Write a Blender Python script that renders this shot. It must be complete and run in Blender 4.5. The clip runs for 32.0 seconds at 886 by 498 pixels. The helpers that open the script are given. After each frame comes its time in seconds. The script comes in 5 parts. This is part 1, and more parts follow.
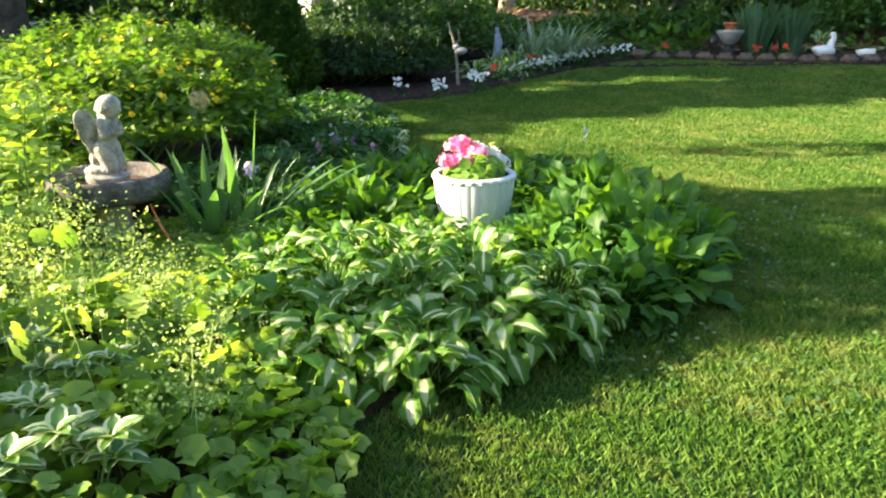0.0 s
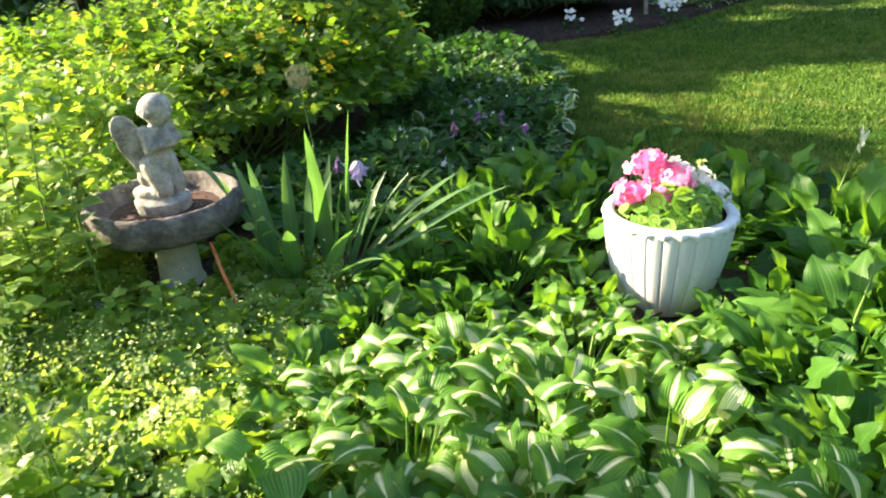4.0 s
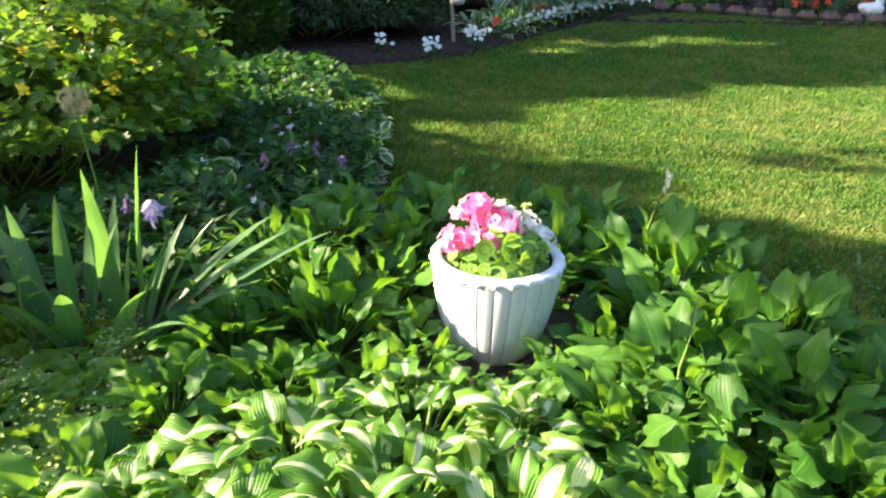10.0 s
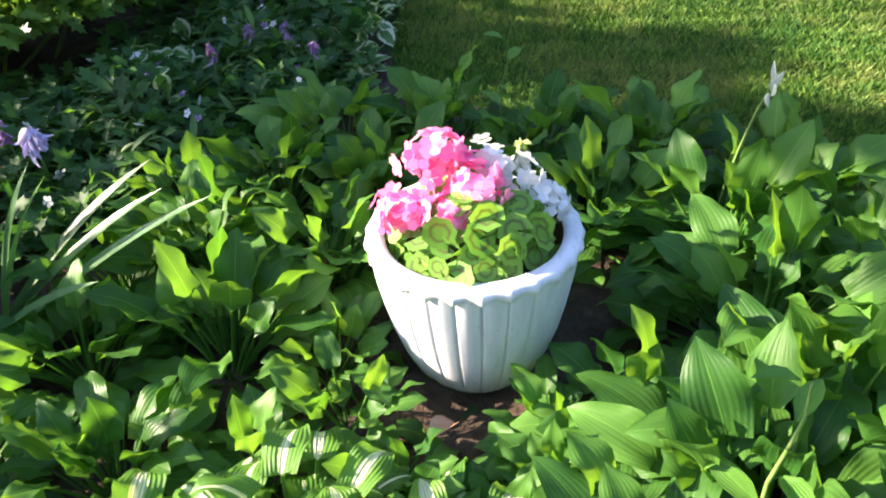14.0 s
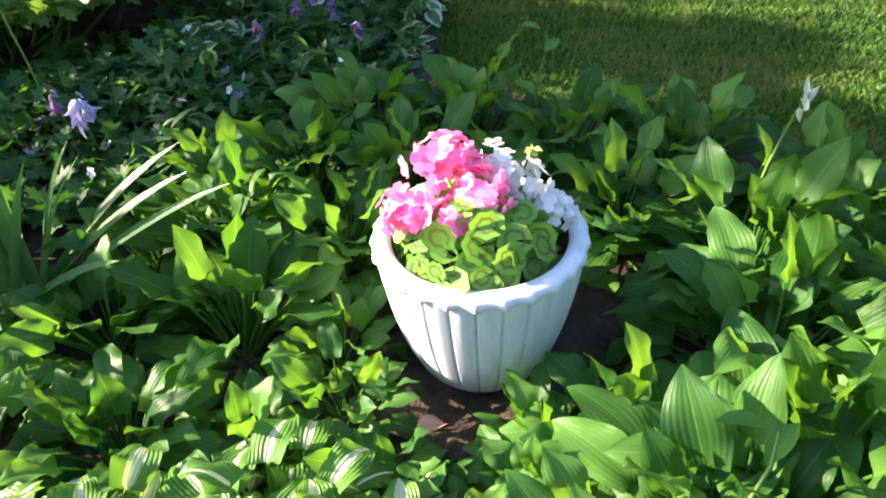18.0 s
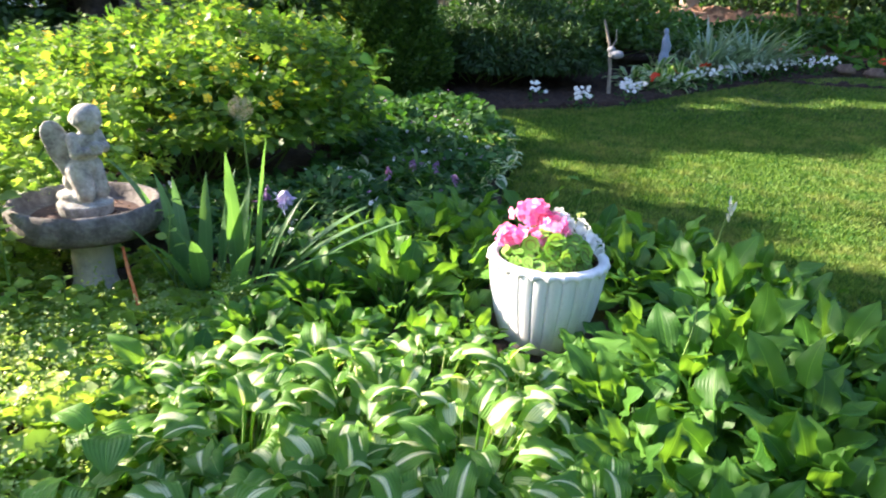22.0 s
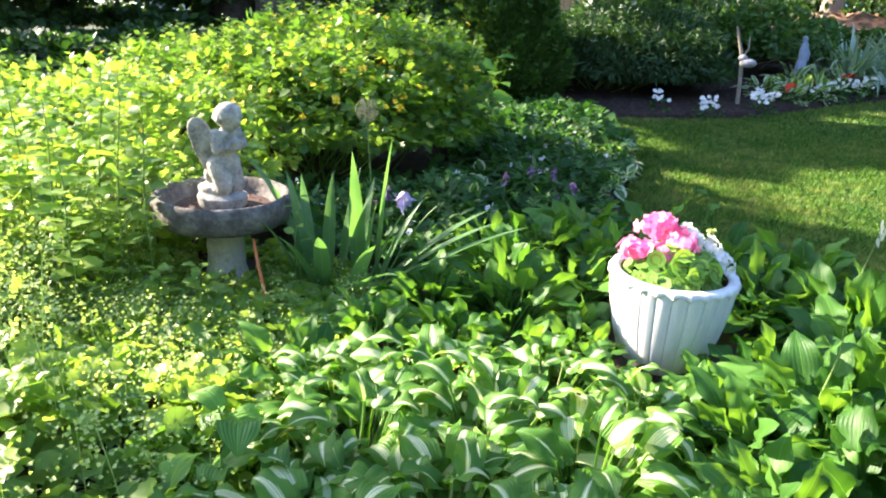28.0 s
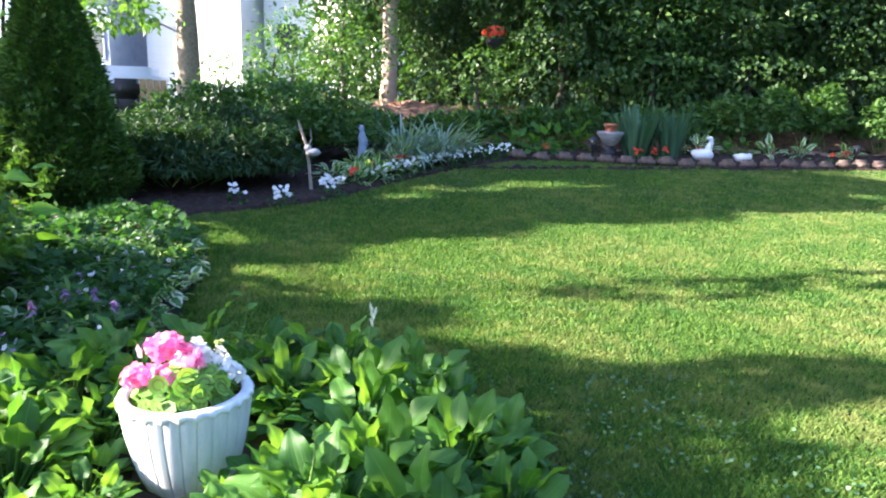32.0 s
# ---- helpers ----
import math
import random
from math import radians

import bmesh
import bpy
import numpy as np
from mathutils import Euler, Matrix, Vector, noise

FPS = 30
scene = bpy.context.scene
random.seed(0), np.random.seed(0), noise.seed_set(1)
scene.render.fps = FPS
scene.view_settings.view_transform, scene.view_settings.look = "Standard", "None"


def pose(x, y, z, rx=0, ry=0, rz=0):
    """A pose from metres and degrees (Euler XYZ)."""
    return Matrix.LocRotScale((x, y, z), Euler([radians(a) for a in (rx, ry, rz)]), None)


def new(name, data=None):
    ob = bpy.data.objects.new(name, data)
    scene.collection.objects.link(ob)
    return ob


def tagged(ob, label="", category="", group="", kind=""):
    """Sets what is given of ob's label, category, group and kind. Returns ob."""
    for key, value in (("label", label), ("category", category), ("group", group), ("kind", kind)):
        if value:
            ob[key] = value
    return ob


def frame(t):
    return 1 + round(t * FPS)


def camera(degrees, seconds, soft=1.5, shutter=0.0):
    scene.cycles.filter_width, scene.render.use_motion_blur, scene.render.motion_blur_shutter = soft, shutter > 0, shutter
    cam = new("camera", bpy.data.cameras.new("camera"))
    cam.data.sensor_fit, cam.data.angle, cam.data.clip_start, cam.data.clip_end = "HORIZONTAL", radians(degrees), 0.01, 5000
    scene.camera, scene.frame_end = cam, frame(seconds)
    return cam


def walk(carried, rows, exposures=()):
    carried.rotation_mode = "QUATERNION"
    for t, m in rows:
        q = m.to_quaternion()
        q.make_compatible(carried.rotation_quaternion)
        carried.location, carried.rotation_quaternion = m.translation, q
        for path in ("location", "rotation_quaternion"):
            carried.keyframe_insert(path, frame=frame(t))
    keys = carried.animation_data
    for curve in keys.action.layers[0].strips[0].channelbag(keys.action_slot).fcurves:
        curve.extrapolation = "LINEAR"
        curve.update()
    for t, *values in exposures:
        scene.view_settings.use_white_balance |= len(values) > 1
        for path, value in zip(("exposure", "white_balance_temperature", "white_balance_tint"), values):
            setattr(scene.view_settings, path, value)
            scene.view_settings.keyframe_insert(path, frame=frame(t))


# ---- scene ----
cam = camera(66.0, 32.0, soft=2.0, shutter=0.4)
METRES, EYE, TILT, LEAN, TURN = 5.4, 1.11, -18.5, 0.0, 0.0
ROWS = [
    (0.0, 0.0, 0.0, 0.0, 0.0, 0.0, -0.0),
    (0.5, 0.0119, 0.0329, 0.0135, 2.61, -1.58, -2.28),
    (1.0, 0.0338, 0.0655, 0.0278, 6.19, -2.53, -4.27),
    (1.5, 0.0365, 0.0885, 0.0378, 12.13, -4.26, -6.77),
    (2.0, 0.0198, 0.123, 0.0533, 16.08, -7.0, -7.22),
    (2.5, 0.001, 0.1445, 0.0643, 15.37, -6.36, -4.12),
    (4.5, -0.0034, 0.2346, 0.107, 13.22, -7.09, -0.42),
    (5.0, -0.0048, 0.2416, 0.1123, 9.72, -5.68, 0.51),
    (5.5, -0.0112, 0.248, 0.1151, 6.8, -5.12, 0.39),
    (6.0, -0.0113, 0.2492, 0.1159, 5.33, -5.59, 0.4),
    (6.5, -0.0114, 0.2487, 0.1159, 2.48, -6.09, 1.07),
    (7.0, -0.0097, 0.248, 0.1167, 0.93, -6.07, 1.31),
    (7.5, -0.0099, 0.2508, 0.1167, -0.35, -5.99, 1.32),
    (8.0, -0.009, 0.2524, 0.1162, -0.66, -6.04, 1.14),
    (8.5, -0.0052, 0.2518, 0.1177, -1.9, -5.35, 1.45),
    (9.0, -0.0075, 0.2514, 0.1205, -3.48, -3.76, 0.19),
    (9.5, -0.0081, 0.2543, 0.1174, -2.97, -3.11, -0.72),
    (10.0, -0.0144, 0.2557, 0.1159, -1.48, -5.37, -1.44),
    (10.5, -0.0168, 0.2594, 0.1157, 0.8, -6.11, -1.09),
    (11.0, -0.0187, 0.2695, 0.1155, 0.64, -7.99, -0.36),
    (11.5, -0.0138, 0.2798, 0.1147, -0.76, -8.99, 2.2),
    (12.0, 0.0103, 0.3061, 0.118, -1.29, -11.54, 2.72),
    (12.5, 0.0347, 0.3288, 0.1232, 0.6, -13.6, 3.08),
    (13.0, 0.0437, 0.362, 0.1292, 4.9, -15.12, 2.22),
    (13.5, 0.0433, 0.4039, 0.1421, 5.68, -16.81, 1.29),
    (14.0, 0.0443, 0.4209, 0.1444, 5.56, -17.55, 1.0),
    (14.5, 0.0604, 0.4331, 0.1471, 11.39, -18.37, -0.11),
    (15.0, 0.0734, 0.4379, 0.1488, 14.71, -19.62, -0.83),
    (15.5, 0.0712, 0.4401, 0.149, 15.17, -19.69, -2.3),
    (17.5, 0.0649, 0.4271, 0.1559, 12.93, -20.41, -1.03),
    (18.0, 0.0643, 0.4257, 0.1572, 11.42, -20.24, -0.86),
    (18.5, 0.0599, 0.4207, 0.1566, 9.95, -18.72, -0.12),
    (19.0, 0.0496, 0.4102, 0.1533, 8.82, -17.87, -0.67),
    (19.5, 0.0529, 0.3717, 0.1454, 10.26, -13.72, -3.74),
    (20.0, 0.0687, 0.3163, 0.1316, 16.05, -9.33, -5.23),
    (20.5, 0.0622, 0.2738, 0.1157, 15.43, -4.91, -6.78),
    (21.0, 0.0475, 0.2383, 0.099, 11.19, -2.17, -7.69),
    (21.5, 0.0485, 0.2205, 0.0919, 10.57, -2.14, -8.39),
    (22.0, 0.0634, 0.2013, 0.0844, 13.03, -1.85, -7.16),
    (22.5, 0.0662, 0.1927, 0.0791, 14.57, -2.52, -7.0),
    (23.0, 0.071, 0.188, 0.0823, 15.3, -2.37, -6.84),
    (23.5, 0.0771, 0.1882, 0.085, 13.51, -0.45, -6.34),
    (24.0, 0.0768, 0.1906, 0.0849, 12.47, 0.44, -5.87),
    (24.5, 0.0725, 0.1924, 0.0865, 13.61, 1.19, -6.1),
    (26.5, 0.0614, 0.1996, 0.0855, 14.55, -0.9, -8.31),
    (27.0, 0.0565, 0.1981, 0.0854, 16.07, -1.23, -8.74),
    (27.5, 0.0526, 0.1979, 0.0855, 19.05, -1.83, -9.46),
    (28.0, 0.053, 0.2003, 0.0839, 21.94, -2.81, -10.08),
    (28.5, 0.0573, 0.2022, 0.086, 22.05, -4.11, -10.43),
    (29.0, 0.0636, 0.2057, 0.0918, 16.13, -2.63, -8.38),
    (29.5, 0.065, 0.2117, 0.099, 8.68, 0.41, -7.42),
    (30.0, 0.0642, 0.2251, 0.1034, 2.85, 2.36, -5.7),
    (30.5, 0.0746, 0.2317, 0.1118, -2.61, 3.26, -3.93),
    (31.0, 0.088, 0.2258, 0.1136, -8.11, 4.48, -1.58),
    (31.5, 0.1101, 0.2156, 0.1152, -7.65, 5.54, -0.0),
    (32.0, 0.1365, 0.2093, 0.1135, -7.35, 6.36, 0.72),
]
walk(cam, [(t, pose(0, 0, EYE, TILT, LEAN, TURN) @ pose(METRES * x, METRES * y, METRES * z, 90 + pitch, roll, yaw)) for t, x, y, z, yaw, pitch, roll in ROWS],
     [(0.0, 2.57, 6800, 9), (5.0, 2.57, 6700, 12), (10.0, 2.62, 6500, 16), (15.0, 2.57, 6000, 23), (22.0, 2.62, 6000, 20), (27.0, 2.72, 5950, 18), (28.0, 2.82, 5950, 19), (29.0, 2.57, 6150, 18), (30.0, 2.67, 5950, 17), (32.0, 2.92, 5550, 25)])

# ---- light ----
SUN_ELEV, SUN_TRAVEL = 24.0, (0.9995, 0.03)
world = bpy.data.worlds.new("world")
scene.world = world
world.use_nodes = True
_sky = world.node_tree.nodes.new("ShaderNodeTexSky")
_sky.sky_type = "NISHITA"
_sky.sun_disc = False
_sky.sun_elevation = radians(SUN_ELEV)
_sky.sun_rotation = math.atan2(-SUN_TRAVEL[0], -SUN_TRAVEL[1])
world.node_tree.links.new(_sky.outputs[0], world.node_tree.nodes["Background"].inputs[0])
world.node_tree.nodes["Background"].inputs[1].default_value = 0.1
_sun = bpy.data.lights.new("sun", "SUN")
_sun.energy, _sun.angle, _sun.color = 5.0, radians(0.6), (1.0, 0.835, 0.585)
sun = new("sun", _sun)
_c = math.cos(radians(SUN_ELEV))
sun.rotation_euler = Vector((SUN_TRAVEL[0] * _c, SUN_TRAVEL[1] * _c, -math.sin(radians(SUN_ELEV)))).to_track_quat("-Z", "Y").to_euler()


# ---- materials ----
class Mat:
    """A small builder of node materials."""

    def __init__(self, name):
        self.m = bpy.data.materials.new(name)
        self.m.use_nodes = True
        self.t = self.m.node_tree
        self.t.nodes.clear()
        self.out = self.t.nodes.new("ShaderNodeOutputMaterial")

    def n(self, kind, **sets):
        node = self.t.nodes.new("ShaderNode" + kind)
        for k, v in sets.items():
            if k in node.inputs:
                node.inputs[k].default_value = v
        return node

    def link(self, a, b):
        self.t.links.new(a, b)

    def coords(self, kind="Object"):
        return self.n("TexCoord").outputs[kind]

    def noise(self, scale, detail=4.0, rough=0.55, vec=None):
        node = self.n("TexNoise", Scale=scale, Detail=detail, Roughness=rough)
        if vec is not None:
            self.link(vec, node.inputs["Vector"])
        return node.outputs["Fac"]

    def ramp(self, fac, stops):
        node = self.n("ValToRGB")
        el = node.color_ramp.elements
        while len(el) < len(stops):
            el.new(0.5)
        for e, (p, c) in zip(el, stops):
            e.position, e.color = p, (*c, 1)
        self.link(fac, node.inputs[0])
        return node.outputs[0]

    def mix(self, fac, a, b, mode="MIX"):
        node = self.t.nodes.new("ShaderNodeMix")
        node.data_type, node.blend_type = "RGBA", mode
        for sock, v in ((node.inputs[0], fac), (node.inputs[6], a), (node.inputs[7], b)):
            if isinstance(v, (int, float)):
                sock.default_value = v
            elif isinstance(v, tuple):
                sock.default_value = (*v, 1)
            else:
                self.link(v, sock)
        return node.outputs[2]

    def math(self, op, a, b=0.0, clamp=False):
        node = self.t.nodes.new("ShaderNodeMath")
        node.operation, node.use_clamp = op, clamp
        for sock, v in zip(node.inputs, (a, b)):
            if isinstance(v, (int, float)):
                sock.default_value = v
            else:
                self.link(v, sock)
        return node.outputs[0]

    def rand(self, island=False):
        if island:
            return self.n("NewGeometry").outputs["Random Per Island"]
        return self.n("ObjectInfo").outputs["Random"]

    def bump(self, height, strength=0.3, dist=0.01):
        node = self.n("Bump", Strength=strength, Distance=dist)
        self.link(height, node.inputs["Height"])
        return node.outputs[0]

    def done(self, colour, rough=0.6, normal=None, glow=None, thin=0.0, thin_colour=None, metal=0.0, spec=0.5):
        p = self.n("BsdfPrincipled")
        for sock, v in ((p.inputs["Base Color"], colour), (p.inputs["Roughness"], rough)):
            if isinstance(v, tuple):
                sock.default_value = (*v, 1)
            elif isinstance(v, (int, float)):
                sock.default_value = v
            else:
                self.link(v, sock)
        p.inputs["Metallic"].default_value = metal
        p.inputs["Specular IOR Level"].default_value = spec
        if normal is not None:
            self.link(normal, p.inputs["Normal"])
        last = p.outputs[0]
        if thin:
            tr = self.n("BsdfTranslucent")
            c = thin_colour if thin_colour is not None else colour
            if isinstance(c, tuple):
                tr.inputs[0].default_value = (*c, 1)
            else:
                self.link(c, tr.inputs[0])
            ms = self.n("MixShader", Fac=thin)
            self.link(last, ms.inputs[1])
            self.link(tr.outputs[0], ms.inputs[2])
            last = ms.outputs[0]
        self.link(last, self.out.inputs[0])
        return self.m


def leaf_mat(name, dark, light, thin=0.45, thin_tint=(1.35, 1.5, 0.5), rough=0.42, island=True, vein=0.0, spec=0.5, edge=None):
    """A leaf: its own shade of green for each leaf, light through the blade, ribs along it."""
    dark, light = (tuple(c + 0.07 * (sum(col) / 3 - c) for c in col) for col in (dark, light))
    k = Mat(name)
    r = k.rand(island)
    base = k.ramp(r, [(0.0, dark), (0.55, tuple((a + b) / 2 for a, b in zip(dark, light))), (1.0, light)])
    n = k.noise(9.0, 3.0, vec=k.coords())
    base = k.mix(k.math("MULTIPLY", n, 0.45), base, tuple(c * 0.55 for c in dark))
    normal = None
    if vein:
        uv = k.n("SeparateXYZ")
        k.link(k.coords("UV"), uv.inputs[0])
        across = k.math("ABSOLUTE", k.math("SUBTRACT", uv.outputs[0], 0.5))
        ribs = k.math("SINE", k.math("MULTIPLY", across, 62.0))
        normal = k.bump(k.math("ADD", ribs, k.math("MULTIPLY", k.noise(60.0, 2.0, vec=k.coords()), 0.6)), vein, 0.004)
        base = k.mix(k.math("MULTIPLY", k.math("LESS_THAN", across, 0.014), 0.22), base, tuple(min(1, c * 2.2) for c in light))
        if edge == "white_centre":
            wob = k.math("MULTIPLY", k.math("SUBTRACT", k.noise(14.0, 3.0, vec=k.coords()), 0.5), 0.16)
            streak = k.math("MULTIPLY", k.math("SINE", k.math("MULTIPLY", across, 150.0)), 0.02)
            w = k.math("ADD", k.math("ADD", across, wob), streak)
            fade = k.math("SUBTRACT", k.math("ADD", 0.04, k.math("MULTIPLY", k.rand(), 0.24)), k.math("MULTIPLY", uv.outputs[1], 0.06))
            rib = k.math("ADD", 0.72, k.math("MULTIPLY", k.math("SINE", k.math("MULTIPLY", across, 90.0)), 0.28))
            base = k.mix(k.math("MULTIPLY", k.math("LESS_THAN", w, fade), rib), base, (0.7, 0.73, 0.5))
        if edge == "white_rim":
            wob = k.math("MULTIPLY", k.math("SUBTRACT", k.noise(20.0, 3.0, vec=k.coords()), 0.5), 0.3)
            base = k.mix(k.math("GREATER_THAN", k.math("ADD", across, wob), 0.28), base, (0.52, 0.57, 0.38))
    tint = k.mix(1.0, base, thin_tint, "MULTIPLY")
    return k.done(base, rough, normal, thin=thin, thin_colour=tint, spec=spec)



def grass_mat(name, dark, light, thin=0.4, thin_tint=(1.3, 1.3, 0.6), rough=0.6, spec=0.25):
    """Blades of a lawn that is lusher here and drier there."""
    k = Mat(name)
    v = k.coords()
    base = k.ramp(k.rand(True), [(0.0, dark), (0.6, tuple((a + b) / 2 for a, b in zip(dark, light))), (1.0, light)])
    dry = k.math("MULTIPLY", k.math("ADD", k.noise(1.1, 4.0, 0.6, v), k.noise(7.0, 3.0, 0.6, v)), 0.5)
    base = k.mix(k.math("MULTIPLY", k.math("SUBTRACT", dry, 0.475, True), 3.6, True), base, (0.3, 0.31, 0.11))
    lush = k.math("MULTIPLY", k.math("SUBTRACT", k.noise(2.3, 3.0, 0.6, v), 0.55, True), 3.0, True)
    base = k.mix(lush, base, (0.035, 0.13, 0.03))
    tint = k.mix(1.0, base, thin_tint, "MULTIPLY")
    return k.done(base, rough, None, thin=thin, thin_colour=tint, spec=spec)


HOSTA = leaf_mat("hosta_green", (0.028, 0.112, 0.013), (0.115, 0.28, 0.033), 0.43, thin_tint=(2.5, 2.05, 0.6), rough=0.46, island=False, vein=0.13, spec=0.27)
HOSTA_VAR = leaf_mat("hosta_white_centre", (0.06, 0.18, 0.016), (0.17, 0.36, 0.035), 0.42, thin_tint=(1.9, 1.8, 0.7), rough=0.45, island=False, vein=0.34, edge="white_centre", spec=0.3)
HOSTA_LIME = leaf_mat("broad_lime_leaf", (0.08, 0.22, 0.02), (0.17, 0.37, 0.04), 0.38, thin_tint=(1.5, 1.55, 0.5), rough=0.45, island=False, vein=0.3, spec=0.35)
RIM_VAR = leaf_mat("leaf_cream_rim", (0.07, 0.19, 0.03), (0.13, 0.29, 0.05), 0.35, island=True, vein=0.2, edge="white_rim")
IRIS = leaf_mat("iris_blade", (0.06, 0.17, 0.05), (0.17, 0.33, 0.13), 0.4, thin_tint=(1.5, 1.6, 0.6), rough=0.28, island=True, vein=0.25, spec=0.65)
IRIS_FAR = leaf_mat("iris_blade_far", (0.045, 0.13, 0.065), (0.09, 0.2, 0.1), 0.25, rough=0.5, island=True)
COVER = leaf_mat("ground_cover_leaf", (0.13, 0.28, 0.028), (0.36, 0.52, 0.09), 0.5, thin_tint=(1.7, 1.6, 0.65), rough=0.5)
FROTH = leaf_mat("lime_flower_froth", (0.36, 0.48, 0.12), (0.6, 0.67, 0.3), 0.4, rough=0.6)
BUSH = leaf_mat("yellow_bush_leaf", (0.045, 0.14, 0.018), (0.22, 0.38, 0.05), 0.5, (1.9, 1.75, 0.6), rough=0.5)
UNDER = leaf_mat("shade_leaf", (0.022, 0.085, 0.018), (0.085, 0.21, 0.042), 0.35, rough=0.62, spec=0.25)
THUJA = leaf_mat("thuja_spray", (0.03, 0.095, 0.016), (0.15, 0.28, 0.04), 0.3, rough=0.6)
YEW = leaf_mat("yew_spray", (0.018, 0.06, 0.014), (0.06, 0.14, 0.03), 0.25, rough=0.6)
TREE = leaf_mat("tree_leaf", (0.018, 0.06, 0.014), (0.085, 0.18, 0.03), 0.35, rough=0.5)
TREE_MID = leaf_mat("tree_leaf_mid", (0.03, 0.1, 0.02), (0.14, 0.27, 0.045), 0.45, rough=0.5)
TREE_LIME = leaf_mat("maple_leaf", (0.07, 0.17, 0.02), (0.18, 0.33, 0.04), 0.45, rough=0.5)
CLOVER = leaf_mat("clover_leaf", (0.04, 0.13, 0.04), (0.13, 0.25, 0.1), 0.3, rough=0.5)
GRASSY = leaf_mat("ribbon_grass", (0.18, 0.3, 0.2), (0.48, 0.56, 0.46), 0.25, rough=0.5)
GRASS = grass_mat("lawn_blade", (0.016, 0.082, 0.014), (0.172, 0.29, 0.05), 0.45, thin_tint=(1.3, 1.3, 0.6), rough=0.6, spec=0.25)


def zoned_mat():
    """Geranium leaves: bright green with a brownish ring."""
    k = Mat("geranium_leaf")
    base = k.ramp(k.rand(True), [(0.0, (0.11, 0.27, 0.03)), (1.0, (0.26, 0.46, 0.07))])
    d = k.n("VectorMath")
    d.operation = "DISTANCE"
    k.link(k.coords("UV"), d.inputs[0])
    d.inputs[1].default_value = (0.5, 0.5, 0.0)
    r = k.math("ADD", d.outputs["Value"], k.math("MULTIPLY", k.math("SUBTRACT", k.noise(40.0, 2.0, vec=k.coords()), 0.5), 0.12))
    ring = k.math("SUBTRACT", 1.0, k.math("MULTIPLY", k.math("ABSOLUTE", k.math("SUBTRACT", r, 0.27)), 13.0), True)
    base = k.mix(k.math("MULTIPLY", ring, 0.75), base, (0.09, 0.05, 0.02))
    tint = k.mix(1.0, base, (1.5, 1.5, 0.6), "MULTIPLY")
    return k.done(base, 0.55, thin=0.4, thin_colour=tint)


GERANIUM = zoned_mat()


def petal_mat(name, a, b, thin=0.35):
    k = Mat(name)
    c = k.ramp(k.rand(True), [(0.0, a), (1.0, b)])
    return k.done(c, 0.6, thin=thin, spec=0.3)


PINK = petal_mat("pink_petal", (0.93, 0.17, 0.44), (0.97, 0.48, 0.68))
WHITE_PETAL = petal_mat("white_petal", (0.78, 0.78, 0.76), (0.9, 0.9, 0.86))
YELLOW_PETAL = petal_mat("yellow_petal", (0.85, 0.55, 0.01), (0.93, 0.7, 0.04))
LILAC_PETAL = petal_mat("lilac_petal", (0.55, 0.45, 0.72), (0.75, 0.7, 0.85))
MAUVE_PETAL = petal_mat("mauve_petal", (0.24, 0.11, 0.27), (0.42, 0.27, 0.45))
RED_PETAL = petal_mat("red_petal", (0.6, 0.03, 0.015), (0.8, 0.1, 0.03))
BUFF = petal_mat("dry_seed_head", (0.42, 0.36, 0.18), (0.6, 0.52, 0.3))


def rough_mat(name, stops, scale=8.0, rough=0.8, bump=0.4, dist=0.01, fine=60.0):
    """Earth, stone, bark, plaster: two scales of variation and a fine relief."""
    k = Mat(name)
    v = k.coords()
    a = k.noise(scale, 6.0, 0.6, v)
    b = k.noise(fine, 4.0, 0.6, v)
    mixed = k.math("ADD", k.math("MULTIPLY", a, 0.65), k.math("MULTIPLY", b, 0.35))
    lo, hi = 0.33, 0.67
    c = k.ramp(mixed, [(lo + (hi - lo) * i / max(1, len(stops) - 1), s) for i, s in enumerate(stops)])
    c = k.mix(k.math("MULTIPLY", k.rand(), 0.25), c, stops[0])
    return k.done(c, rough, k.bump(mixed, bump, dist), spec=0.3)


SOIL = rough_mat("dark_soil", [(0.018, 0.012, 0.008), (0.05, 0.034, 0.022), (0.085, 0.06, 0.04)], 12, 0.95, 0.9, 0.03)
MULCH = rough_mat("brown_mulch", [(0.012, 0.008, 0.006), (0.034, 0.021, 0.016), (0.075, 0.046, 0.032)], 18, 0.95, 1.0, 0.03, 90)
BANK = rough_mat("dry_leaf_bank", [(0.09, 0.045, 0.03), (0.26, 0.15, 0.1), (0.42, 0.27, 0.19)], 6, 0.95, 1.0, 0.04, 40)
TURF = rough_mat("turf_under_blades", [(0.012, 0.03, 0.007), (0.022, 0.048, 0.011), (0.035, 0.065, 0.016)], 3, 0.9, 0.6, 0.02, 70)
CONCRETE = rough_mat("weathered_concrete", [(0.04, 0.036, 0.032), (0.115, 0.105, 0.096), (0.25, 0.23, 0.21)], 11, 0.95, 1.0, 0.014, 55)
PED = rough_mat("pale_concrete", [(0.34, 0.31, 0.26), (0.52, 0.49, 0.42), (0.62, 0.58, 0.5)], 7, 0.85, 0.4, 0.006, 60)
STATUE = rough_mat("weathered_statue", [(0.11, 0.1, 0.09), (0.33, 0.315, 0.285), (0.53, 0.505, 0.46)], 16, 0.9, 0.9, 0.006, 80)
